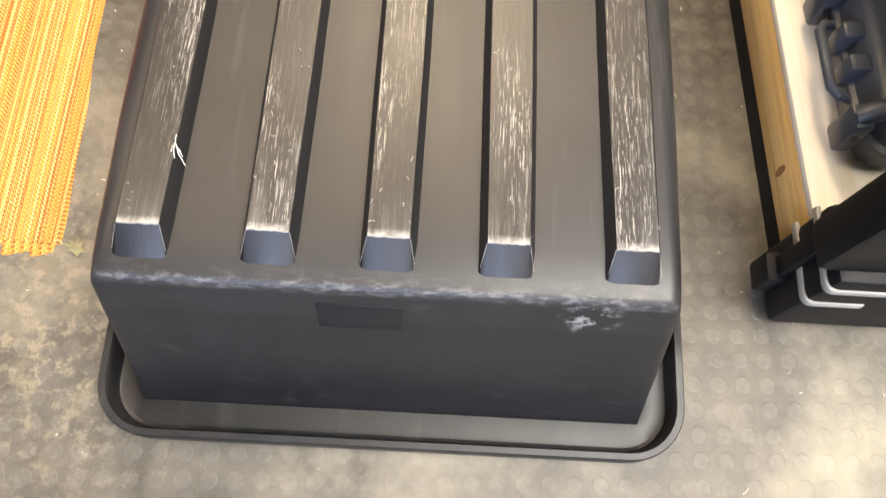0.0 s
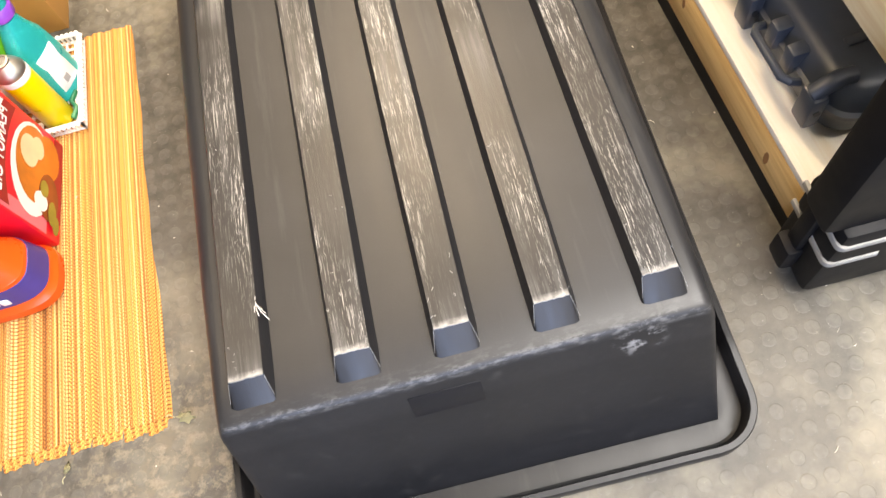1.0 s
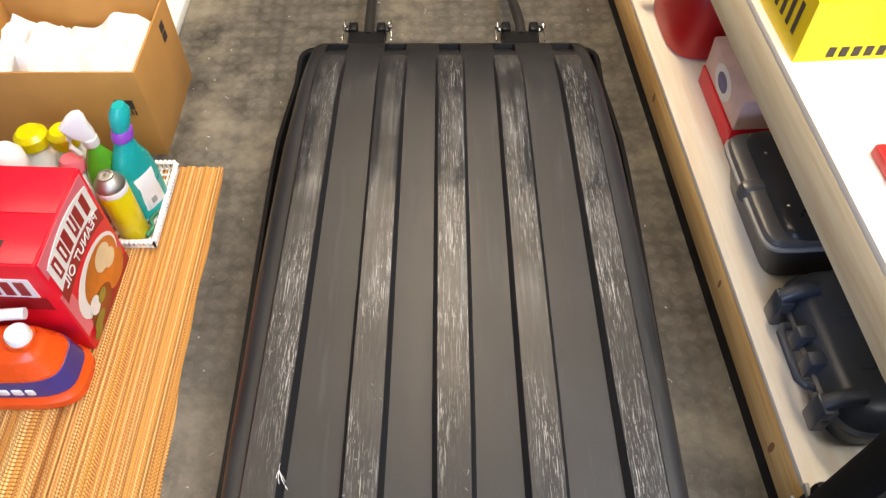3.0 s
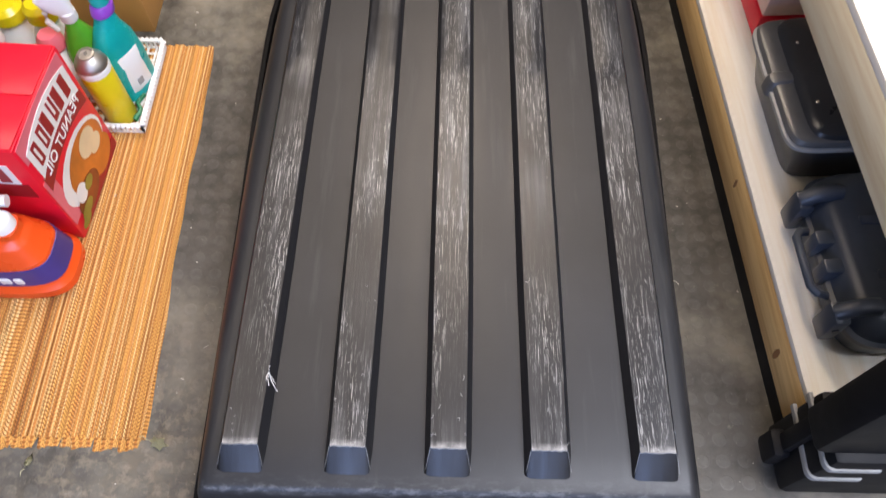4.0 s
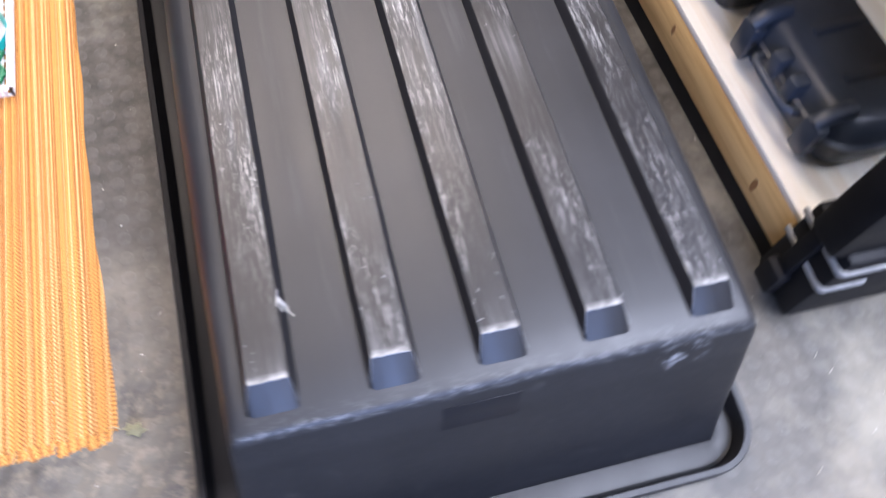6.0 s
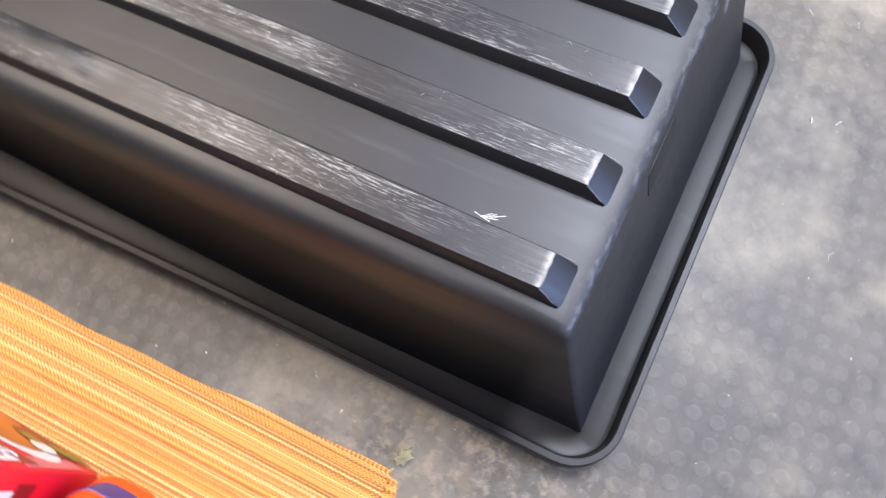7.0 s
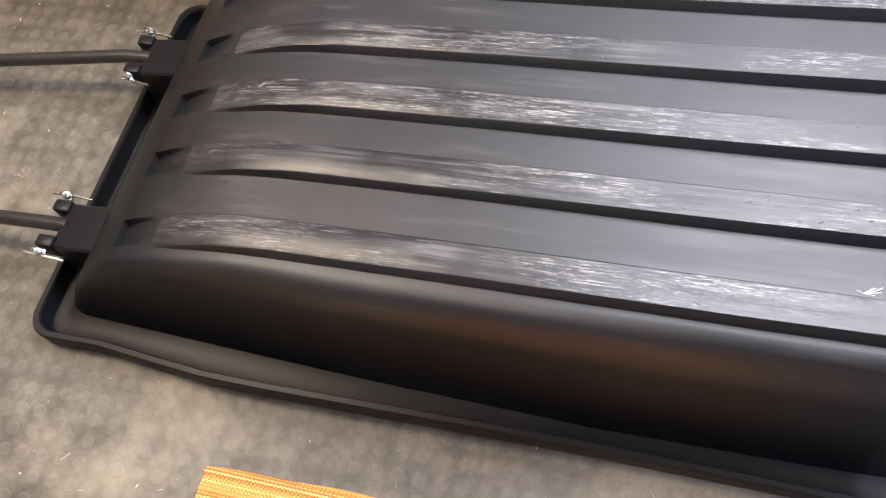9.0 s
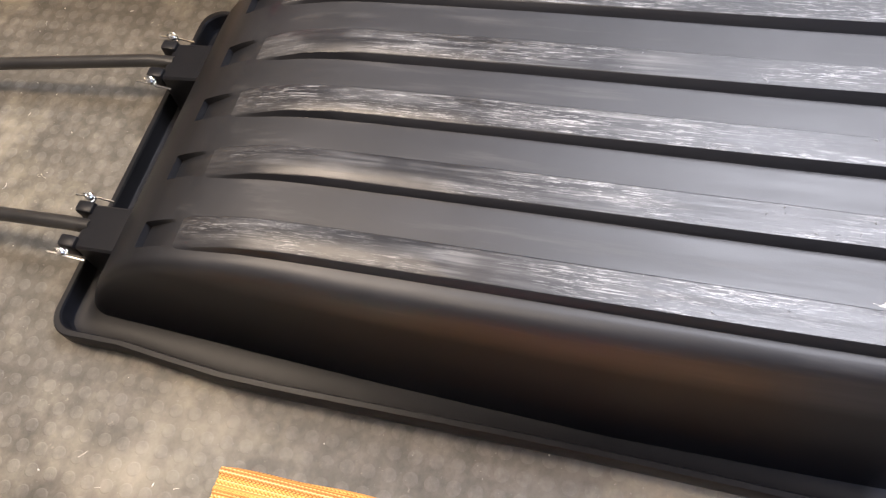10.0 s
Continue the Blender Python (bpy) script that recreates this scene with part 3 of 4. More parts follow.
def build_jug():
    jug = thing("detergent_jug", pose(-0.812, 0.456, TOP), "orange plastic detergent jug with dark blue label and white cap", "jug")
    lv = [(0.0, 0.110, 0.060, 0, 0), (0.006, 0.118, 0.067, 0, 0), (0.026, 0.119, 0.068, 0, 0), (0.034, 0.113, 0.062, 0, 0), (0.040, 0.110, 0.059, 0, 0), (0.092, 0.100, 0.055, 0, 0), (0.098, 0.099, 0.054, 0, 0), (0.101, 0.097, 0.052, 0, 0), (0.132, 0.078, 0.042, 0.004, 0), (0.136, 0.074, 0.039, 0.005, 0), (0.144, 0.050, 0.030, 0.022, 0), (0.147, 0.026, 0.024, 0.045, 0), (0.150, 0.023, 0.023, 0.047, 0), (0.160, 0.023, 0.023, 0.047, 0)]
    part("body", oval_loft(lv, 48, 3.4), ORANGE, jug, angle=22)
    lb = [(0.042, 0.1105, 0.0595, 0, 0), (0.0425, 0.1112, 0.0602, 0, 0), (0.090, 0.1018, 0.0567, 0, 0), (0.0905, 0.1008, 0.0560, 0, 0)]
    label = part("label", oval_loft(lb, 48, 3.4), BLUE, jug, "dark blue wraparound label")
    for k, (x, w) in enumerate(((-0.034, 0.020), (-0.008, 0.020), (0.018, 0.020), (0.042, 0.016))):
        part("print_bar", box(x - w / 2, -0.0620, 0.053, x + w / 2, -0.0570, 0.071, 0.003), WHITE, label, "white lettering bar")
    part("cap", lathe([(0.020, 0.155), (0.022, 0.157), (0.022, 0.174), (0.019, 0.179), (0.008, 0.180)], 24, 0.047, 0), WHITE, jug, "white screw cap")
    part("spout", tube([(-0.04, 0.020, 0.136), (-0.022, 0.028, 0.168), (0.010, 0.036, 0.178), (0.050, 0.040, 0.176)], 0.011, 12), WHITE, jug, "white pouring spout")
    return jug


build_jug()


def face_strip(u0, u1, v0, v1, sag, n=12):
    """A curved label band on a carton face: u along the face, v up, arched by sag."""
    bm = bmesh.new()
    lo, hi = [], []
    for i in range(n + 1):
        t = i / n
        u = u0 + (u1 - u0) * t
        arch = sag * (1 - (2 * t - 1) ** 2)
        lo.append((0, u, v0 + arch))
        hi.append((0, u, v1 + arch))
    return lo, hi


def plate(rows, depth, bm=None):
    """A thin plate from two rows of points on x = const, standing proud by depth."""
    lo, hi = rows
    front = [[(p[0] + depth, p[1], p[2]) for p in lo], [(p[0] + depth, p[1], p[2]) for p in hi]]
    ring = [lo, front[0], front[1], hi]
    bm, vs = grid(ring, bm=bm)
    return bm


def build_oil_carton():
    W, D, H = 0.235, 0.228, 0.285
    carton = thing("cooking_oil_carton", pose(-0.706, 0.520, TOP, 0, 0, -2.5), "glossy red cooking oil carton with white label, on the rug", "carton")
    part("carton_body", box(-W, 0, 0, 0, D, H, 0.004), RED, carton)
    flap = box(-W + 0.003, 0.003, H, -0.003, D * 0.5 - 0.001, H + 0.003, 0.001)
    part("top_flap", flap, RED, carton)
    part("top_flap", box(-W + 0.003, D * 0.5 + 0.001, H, -0.003, D - 0.003, H + 0.003, 0.001), RED, carton)
    part("handle_slot", box(-W * 0.72, 0.030, H + 0.0028, -W * 0.30, 0.052, H + 0.0042, 0.0005), INK, carton, "dark hand hole")
    # side towards the sled
    part("burst_print", plate(face_strip(0.006, D - 0.010, H - 0.050, H - 0.006, 0.004), 0.0010), PINK, carton, "pale pink sunburst print")
    part("burst_print", plate(face_strip(0.004, 0.034, 0.045, H - 0.105, 0.0), 0.0010), PINK, carton)
    label = part("label", plate(face_strip(0.016, D - 0.016, H - 0.100, H - 0.034, 0.018), 0.0022), WHITE, carton, "white arched brand label")
    for k in range(6):
        u = 0.030 + k * 0.0282
        t = (u + 0.009) / D
        z = H - 0.091 + 0.018 * (1 - (2 * t - 1) ** 2)
        slant = 0.004 * (k % 2)
        bar = box(0.002, u + slant, z, 0.0032, u + 0.019 + slant, z + 0.046, 0.0)
        glyph = part("brand_bar", bar, DARKRED, label, "dark red brand lettering bar")
        if k in (0, 1, 3):
            part("brand_gap", box(0.0030, u + slant + 0.005, z + (0.012 if k == 3 else 0.008), 0.0036, u + slant + 0.011, z + (0.047 if k == 3 else 0.038), 0.0), WHITE, glyph)
    band = part("name_band", plate(face_strip(0.012, D - 0.012, H - 0.134, H - 0.101, 0.018), 0.0018), DARKRED, carton, "dark red band with product name")
    lettering("PEANUT OIL", 0.030, WHITE, band, Matrix.Translation((0.0026, D / 2, H - 0.102)) @ Matrix(((0, 0, 1, 0), (-1, 0, 0, 0), (0, 1, 0, 0), (0, 0, 0, 1))), "white mirrored product name")
    part("base_band", plate(face_strip(0.040, D - 0.006, 0.004, 0.030, 0.0), 0.0012), DARKRED, carton, "dark red lower border")

    def oval(u, z, a, b, d, mat, nm, parent, label=""):
        b2 = bmesh.new()
        bmesh.ops.create_circle(b2, cap_ends=True, segments=24, radius=1.0, matrix=Matrix.Translation((d, u, z)) @ Matrix(((0, 0, 1, 0), (a, 0, 0, 0), (0, b, 0, 0), (0, 0, 0, 1))))
        return part(nm, b2, mat, parent, label)
    picture = oval(D * 0.52, 0.094, 0.098, 0.062, 0.0014, WHITE, "food_picture", carton, "cream oval serving picture")
    for row in ((0.130, 0.090, 0.080, 0.054, 0.0022, FOOD), (0.165, 0.050, 0.048, 0.034, 0.0024, FOOD), (0.080, 0.045, 0.050, 0.030, 0.0028, FOODDARK), (0.150, 0.108, 0.034, 0.026, 0.0034, NUT), (0.168, 0.084, 0.024, 0.018, 0.0038, NUT), (0.062, 0.068, 0.020, 0.020, 0.0036, WHITE), (0.050, 0.034, 0.026, 0.012, 0.0040, OLIVE), (0.092, 0.060, 0.018, 0.012, 0.0040, OLIVE), (0.030, 0.022, 0.020, 0.010, 0.0042, OLIVE)):
        oval(*row, "food_print", picture)
    # side towards the jug
    part("label", box(-W + 0.03, -0.0015, H - 0.095, -0.03, 0.001, H - 0.040, 0.0), WHITE, carton, "white brand label")
    for k in range(6):
        part("brand_bar", box(-W + 0.040 + k * 0.027, -0.0028, H - 0.088, -W + 0.058 + k * 0.027, -0.0012, H - 0.048, 0.0), DARKRED, carton)
    part("name_band", box(-W + 0.02, -0.0015, H - 0.135, -0.02, 0.001, H - 0.097, 0.0), DARKRED, carton)
    return carton


build_oil_carton()


def build_basket():
    basket = thing("wire_basket", pose(-0.646, 0.775, TOP), "shallow white openwork plastic basket holding cleaning bottles", "basket")
    W, D, H = 0.30, 0.232, 0.022
    bm = bmesh.new()
    n = 16
    for i in range(n + 1):
        x = -W + W * i / n
        box(x - 0.0022, -D * 0 + 0.0, 0.0, x + 0.0022, D, 0.003, bm=bm)
    for j in range(13):
        y = D * j / 12
        box(-W, y - 0.0022, 0.0005, 0, y + 0.0022, 0.0035, bm=bm)
    part("base_lattice", bm, WHITE, basket)
    bm = bmesh.new()
    for i in range(31):
        x = -W + W * i / 30
        for y in (0.0, D):
            box(x - 0.002, y - 0.002, 0.0, x + 0.002, y + 0.002, H, bm=bm)
    for j in range(24):
        y = D * j / 23
        for x in (-W, 0.0):
            box(x - 0.002, y - 0.002, 0.0, x + 0.002, y + 0.002, H, bm=bm)
    part("side_lattice", bm, WHITE, basket)
    corner = [(-W, 0, H), (0, 0, H), (0, D, H), (-W, D, H), (-W, 0, H)]
    bm = bmesh.new()
    for a, b in zip(corner, corner[1:]):
        tube([a, b], 0.004, 8, bm)
    part("top_rail", bm, WHITE, basket)
    bm = bmesh.new()
    for a, b in zip(corner, corner[1:]):
        a, b = Vector(a), Vector(b)
        n = round((b - a).length / 0.0105)
        out = Vector((b.y - a.y, a.x - b.x, 0)).normalized() * 0.0045
        for k in range(n):
            p = a.lerp(b, (k + 0.5) / n) + out
            lathe([(0.002, p.z - 0.004), (0.0046, p.z - 0.001), (0.0046, p.z + 0.0015), (0.002, p.z + 0.0042)], 8, p.x, p.y, bm)
    part("beaded_edge", bm, WHITE, basket, "scalloped white bead edge")
    return basket


build_basket()
BASE = TOP + 0.004


def build_teal_bottle():
    ob = thing("cleaner_bottle", pose(-0.684, 0.892, BASE, 0, 0, 62), "teal plastic cleaner bottle with purple clip and white label", "bottle")
    lv = [(0, 0.049, 0.027, 0, 0), (0.004, 0.053, 0.030, 0, 0), (0.09, 0.053, 0.030, 0, 0), (0.14, 0.047, 0.028, 0, 0), (0.175, 0.030, 0.022, 0.004, 0), (0.20, 0.019, 0.017, 0.010, 0), (0.222, 0.016, 0.015, 0.014, 0)]
    part("body", oval_loft(lv, 32, 2.4), TEAL, ob)
    part("collar", oval_loft([(0.205, 0.022, 0.019, 0.012, 0), (0.208, 0.024, 0.021, 0.012, 0), (0.224, 0.023, 0.020, 0.016, 0), (0.228, 0.019, 0.017, 0.016, 0)], 24, 2.2), PURPLE, ob, "purple neck collar")
    part("cap", oval_loft([(0.226, 0.017, 0.016, 0.016, 0), (0.240, 0.023, 0.019, 0.020, 0), (0.264, 0.024, 0.020, 0.028, 0), (0.280, 0.014, 0.012, 0.032, 0)], 24, 2.0), TEAL, ob)
    lb = [(0.022, 0.036, 0.0296, 0, -0.001), (0.023, 0.038, 0.030, 0, -0.001), (0.118, 0.036, 0.0296, 0, -0.001), (0.120, 0.034, 0.0285, 0, -0.001)]
    label = part("label", oval_loft(lb, 32, 3.2), WHITE, ob, "white printed label")
    part("print_bar", box(-0.010, -0.0325, 0.035, 0.004, -0.0295, 0.050), GREY, label)
    return ob


build_teal_bottle()


def build_aerosol():
    ob = thing("aerosol_can", pose(-0.700, 0.815, BASE), "yellow aerosol can with bare metal dome top", "aerosol can")
    part("can_body", lathe([(0.030, 0.0), (0.032, 0.003), (0.032, 0.150), (0.031, 0.153)], 32), YELLOW, ob)
    part("band", lathe([(0.0322, 0.143), (0.0324, 0.144), (0.0322, 0.156), (0.031, 0.158)], 32), WHITE, ob, "white upper band")
    part("dome", lathe([(0.031, 0.156), (0.032, 0.160), (0.029, 0.168), (0.022, 0.178), (0.016, 0.183), (0.016, 0.187), (0.013, 0.188), (0.012, 0.184), (0.003, 0.184), (0.003, 0.193)], 32), TIN, ob, "bare metal dome and valve")
    return ob


build_aerosol()


def build_spray_bottle():
    ob = thing("spray_bottle", pose(-0.742, 0.890, BASE, 0, 0, 200), "clear green spray bottle with white trigger head", "spray bottle")
    part("body", oval_loft([(0, 0.036, 0.026, 0, 0), (0.005, 0.040, 0.030, 0, 0), (0.12, 0.040, 0.030, 0, 0), (0.16, 0.028, 0.024, 0, 0), (0.19, 0.014, 0.014, 0, 0), (0.205, 0.014, 0.014, 0, 0)], 28, 2.4), GREEN, ob)
    part("trigger_head", oval_loft([(0.218, 0.015, 0.014, 0, 0), (0.236, 0.026, 0.014, 0.010, 0), (0.258, 0.028, 0.013, 0.016, 0), (0.278, 0.018, 0.012, 0.006, 0), (0.286, 0.010, 0.009, 0.002, 0)], 24, 3.0), WHITE, ob)
    part("collar", lathe([(0.016, 0.200), (0.017, 0.203), (0.017, 0.220), (0.012, 0.225)], 20), WHITE, ob)
    part("trigger", tube([(0.036, 0, 0.226), (0.040, 0, 0.205), (0.030, 0, 0.180)], 0.006, 8), WHITE, ob)
    return ob


build_spray_bottle()


def build_small_bottle(x, y, h, r, body, cap, label):
    ob = thing("cleaner_bottle", pose(x, y, BASE), label, "bottle")
    part("body", lathe([(r * 0.93, 0), (r, 0.004), (r, h * 0.62), (r * 0.55, h * 0.78), (r * 0.5, h * 0.82)], 24), body, ob)
    part("cap", lathe([(r * 0.70, h * 0.79), (r * 0.86, h * 0.83), (r * 0.84, h * 0.96), (r * 0.6, h * 1.02)], 20), cap, ob)
    return ob


build_small_bottle(-0.826, 0.940, 0.190, 0.038, WHITE, YELLOW, "white bottle with a bright yellow cap")
build_small_bottle(-0.905, 0.950, 0.175, 0.042, WHITE, YELLOW, "white bottle with a wide yellow cap")
build_small_bottle(-0.800, 0.880, 0.165, 0.030, WHITE, PINK, "white bottle with a faded pink cap")
build_small_bottle(-0.870, 0.808, 0.262, 0.040, GREEN, WHITE, "tall green bottle with a broad white cap")


def build_scrub_strip():
    bm = tube([(-0.668, 0.800, BASE + 0.004), (-0.660, 0.825, BASE + 0.006), (-0.672, 0.845, BASE + 0.004), (-0.662, 0.868, BASE + 0.006)], 0.005, 8)
    tube([(-0.690, 0.787, BASE + 0.004), (-0.672, 0.805, BASE + 0.007), (-0.655, 0.818, BASE + 0.004)], 0.004, 8, bm)
    return tagged(part("scrub_strip", bm, DEEPGREEN), "dark green plastic strip lying in the basket", "strip")


DEEPGREEN = plastic("dark_green_plastic", (0.01, 0.16, 0.07), 0.4)
build_scrub_strip()


def build_cardboard_box():
    ob = thing("cardboard_box", pose(-0.684, 1.062, 0.0), "open brown cardboard box full of white tissue paper", "box")
    W, D, H, T = 0.40, 0.29, 0.255, 0.005
    part("wall_panel", box(-W, 0, 0.0, 0, T, H, 0.0012), CARD, ob)
    part("wall_panel", box(-W, D - T, 0.0, 0, D, H, 0.0012), CARD, ob)
    part("wall_panel", box(-T, T, 0.0, 0, D - T, H - 0.001, 0.0012), CARD, ob)
    part("wall_panel", box(-W, T, 0.0, -W + T, D - T, H - 0.001, 0.0012), CARD, ob)
    part("bottom_panel", box(-W + T, T, 0.0, -T, D - T, T), CARD, ob)
    for (x0, x1, z0, z1) in ((-0.072, -0.052, 0.150, 0.176), (-0.050, -0.030, 0.150, 0.176)):
        part("print_block", box(x0, -0.0012, z0, x1, 0.001, z1), INK, ob, "dark printed handling symbol")
    for k in range(6):
        part("print_bar", box(-0.072 + k * 0.0075, -0.0012, 0.132, -0.068 + k * 0.0075, 0.001, 0.146), INK, ob)
    for z0 in (0.178, 0.204):
        part("print_block", box(-0.001, 0.20, z0, 0.0012, 0.225, z0 + 0.022), INK, ob)
    return ob


build_cardboard_box()


def crumpled(x0, y0, x1, y1, z0, peak, seed, n=18):
    rng = random.Random(seed)
    off = Vector((rng.uniform(0, 50), rng.uniform(0, 50), 0))
    rows = []
    for j in range(n + 1):
        row = []
        for i in range(n + 1):
            u, v = i / n, j / n
            edge = min(u, 1 - u, v, 1 - v) * 2
            h = abs(noise.noise(Vector((u * 2.2, v * 2.2, 0)) + off)) + 0.25 * abs(noise.noise(Vector((u * 5, v * 5, 3)) + off))
            row.append((x0 + (x1 - x0) * u, y0 + (y1 - y0) * v, z0 + peak * min(1, edge * 3) * (0.35 + 0.9 * h)))
        rows.append(row)
    bm, vs = grid(rows)
    rim = [e for e in bm.edges if len(e.link_faces) == 1]
    got = bmesh.ops.extrude_edge_only(bm, edges=rim)
    for v in got["geom"]:
        if isinstance(v, bmesh.types.BMVert):
            v.co.z = 0.006
    return bm


for dims, seed in (((-1.06, 1.075, -0.92, 1.33, 0.15, 0.13), 3), ((-0.93, 1.085, -0.70, 1.33, 0.17, 0.075), 7)):
    ob = part("tissue_paper", crumpled(dims[0], dims[1], dims[2], dims[3], dims[4], dims[5], seed), PAPER, angle=25)
    tagged(ob, "crumpled white tissue paper stuffed in the cardboard box", "paper", "paper in the box")

tagged(part("white_board", box(-1.15, 1.40, 0.0, -0.755, 2.05, 0.03, 0.003), SHEET), "white painted board lying on the floor", "board")
tagged(part("dark_bag", oval_loft([(0.03, 0.13, 0.10, 0, 0), (0.06, 0.15, 0.12, 0, 0), (0.12, 0.14, 0.11, 0, 0), (0.16, 0.08, 0.06, 0.02, 0)], 24, 2.6, -1.0, 1.55), BLACK), "dark bag lying on the white board", "bag")


def build_leaf(x, y, turn, size):
    rng = random.Random(int(size * 1000))
    lobes = (1.0, 0.55, 0.9, 0.42, 0.75, 0.5, 0.62, 0.35, 0.7, 0.48, 0.95, 0.6)
    bm = bmesh.new()
    mid = bm.verts.new((0, 0, 0.011))
    rings = []
    for share in (0.5, 1.0):
        ring = []
        for k, lobe in enumerate(lobes):
            a = 2 * math.pi * k / len(lobes)
            r = size * 0.55 * (lobe * share if share == 1.0 else 0.33)
            z = 0.004 + 0.006 * rng.random() if share == 1.0 else 0.006 + 0.004 * (k % 2)
            ring.append(bm.verts.new((r * math.cos(a) * 1.25, r * math.sin(a) * 0.75, z)))
        rings.append(ring)
    n = len(lobes)
    for k in range(n):
        q = (k + 1) % n
        bm.faces.new((mid, rings[0][k], rings[0][q]))
        bm.faces.new((rings[0][k], rings[1][k], rings[1][q], rings[0][q]))
    bmesh.ops.solidify(bm, geom=bm.faces[:], thickness=0.0006)
    tube([(-size * 0.5, 0, 0.006), (-size * 0.8, size * 0.1, 0.007), (-size * 1.05, size * 0.05, 0.003)], 0.0008, 6, bm)
    ob = part("dry_leaf", bm, LEAF, angle=60)
    ob.matrix_world = pose(x, y, 0.0, 0, 0, turn)
    return tagged(ob, "small curled dry leaf on the floor by the rug", "leaf")


build_leaf(-0.492, 0.132, -14, 0.034)
build_leaf(-0.70, 0.095, 70, 0.022)


# ---- shelving and what it holds ----
SHELF = pose(0.556, 0.185, 0, 0, 0, 3.6)


def build_shelf():
    rack = thing("timber_shelf_rack", SHELF, "two-tier raw pine shelf rack with pale board shelves", "shelf rack")
    L, D = 2.3, 0.52
    for z0, z1 in ((0.047, 0.136), (0.447, 0.538)):
        part("front_rail", box(0.0, 0.0, z0, 0.038, L, z1, 0.003), PALEPINE if z0 > 0.3 else PINE, rack, "pine front rail with knots")
        part("back_rail", box(D, 0.0, z0, D + 0.038, L, z1, 0.003), PINE, rack)
        part("shelf_board", box(0.0005, 0.0, z1, D + 0.038, L, z1 + 0.014, 0.0008), PLY, rack, "pale plywood shelf board")
    for x in (D + 0.0385, ):
        for y in (0.02, L - 0.11):
            part("post", box(x, y, 0.0, x + 0.038, y + 0.089, 0.75, 0.003), PINE, rack)
    part("post", box(-0.0385, L - 0.1, 0.0, -0.0005, L - 0.011, 0.75, 0.003), PINE, rack)
    # Black strip added to darken the open gap beneath the lower rail.
    part("gap_shade_strip", box(0.005, 0.0, 0.0, 0.039, L, 0.0465), JET, rack, "added black strip standing in for the shadow gap under the rail")
    part("foot_block", box(0.04, 0.02, 0.0, 0.08, 0.11, 0.047), PINE, rack)
    for y, z, r in ((0.10, 0.085, 0.011), (0.43, 0.10, 0.008), (0.98, 0.09, 0.010), (1.5, 0.08, 0.009)):
        kn = bmesh.new()
        bmesh.ops.create_circle(kn, cap_ends=True, segments=14, radius=1.0, matrix=Matrix.Translation((-0.0006, y, z)) @ Matrix(((0, 0, 1, 0), (r * 0.6, 0, 0, 0), (0, r * 1.5, 0, 0), (0, 0, 0, 1))))
        part("knot", kn, KNOT, rack)
    return rack


KNOT = plastic("pine_knot", (0.26, 0.12, 0.04), 0.6, 0.3)
build_shelf()
LOW, HIGH = 0.1505, 0.5525


def build_hard_case():
    ob = thing("hard_case", SHELF @ pose(0.022, 0.050, LOW), "long blue-black moulded hard case with latches and handle", "case")
    lv = [(0.0, 0.108, 0.132, 0, 0), (0.010, 0.122, 0.145, 0, 0), (0.05, 0.128, 0.151, 0, 0), (0.054, 0.133, 0.156, 0, 0), (0.062, 0.133, 0.156, 0, 0), (0.066, 0.127, 0.150, 0, 0), (0.085, 0.121, 0.146, 0, 0), (0.098, 0.112, 0.138, 0, 0), (0.106, 0.100, 0.128, 0, 0), (0.1075, 0.070, 0.100, 0, 0), (0.108, 0.03, 0.06, 0, 0)]
    part("shell", oval_loft(lv, 56, 5.2, 0.155, 0.162), CASEBLUE, ob)
    for y in (0.058, 0.258):
        bm = box(0.004, y - 0.019, 0.020, 0.030, y + 0.019, 0.090, 0.006)
        latch = part("latch", bm, CASEBLUE, ob, "black clip latch")
        part("latch_lug", tube([(0.012, y, 0.086), (0.028, y, 0.101), (0.050, y, 0.108), (0.066, y, 0.106)], 0.0135, 12), CASEBLUE, latch)
        part("latch_pin", tube([(0.016, y - 0.021, 0.060), (0.016, y + 0.021, 0.060)], 0.006, 10), BLACK, latch)
    bm = tube([(0.024, 0.100, 0.055), (0.006, 0.103, 0.062), (-0.003, 0.114, 0.064), (-0.003, 0.202, 0.064), (0.006, 0.213, 0.062), (0.024, 0.216, 0.055)], 0.007, 10)
    part("handle", bm, CASEBLUE, ob, "black carrying handle")
    for y in (0.122, 0.172):
        part("padlock_tab", box(0.012, y, 0.045, 0.048, y + 0.026, 0.094, 0.005), CASEBLUE, ob)
    for y in (0.110, 0.205):
        part("lid_rib", box(0.080, y - 0.008, 0.104, 0.225, y + 0.008, 0.1125, 0.003), CASEBLUE, ob)
    return ob


build_hard_case()


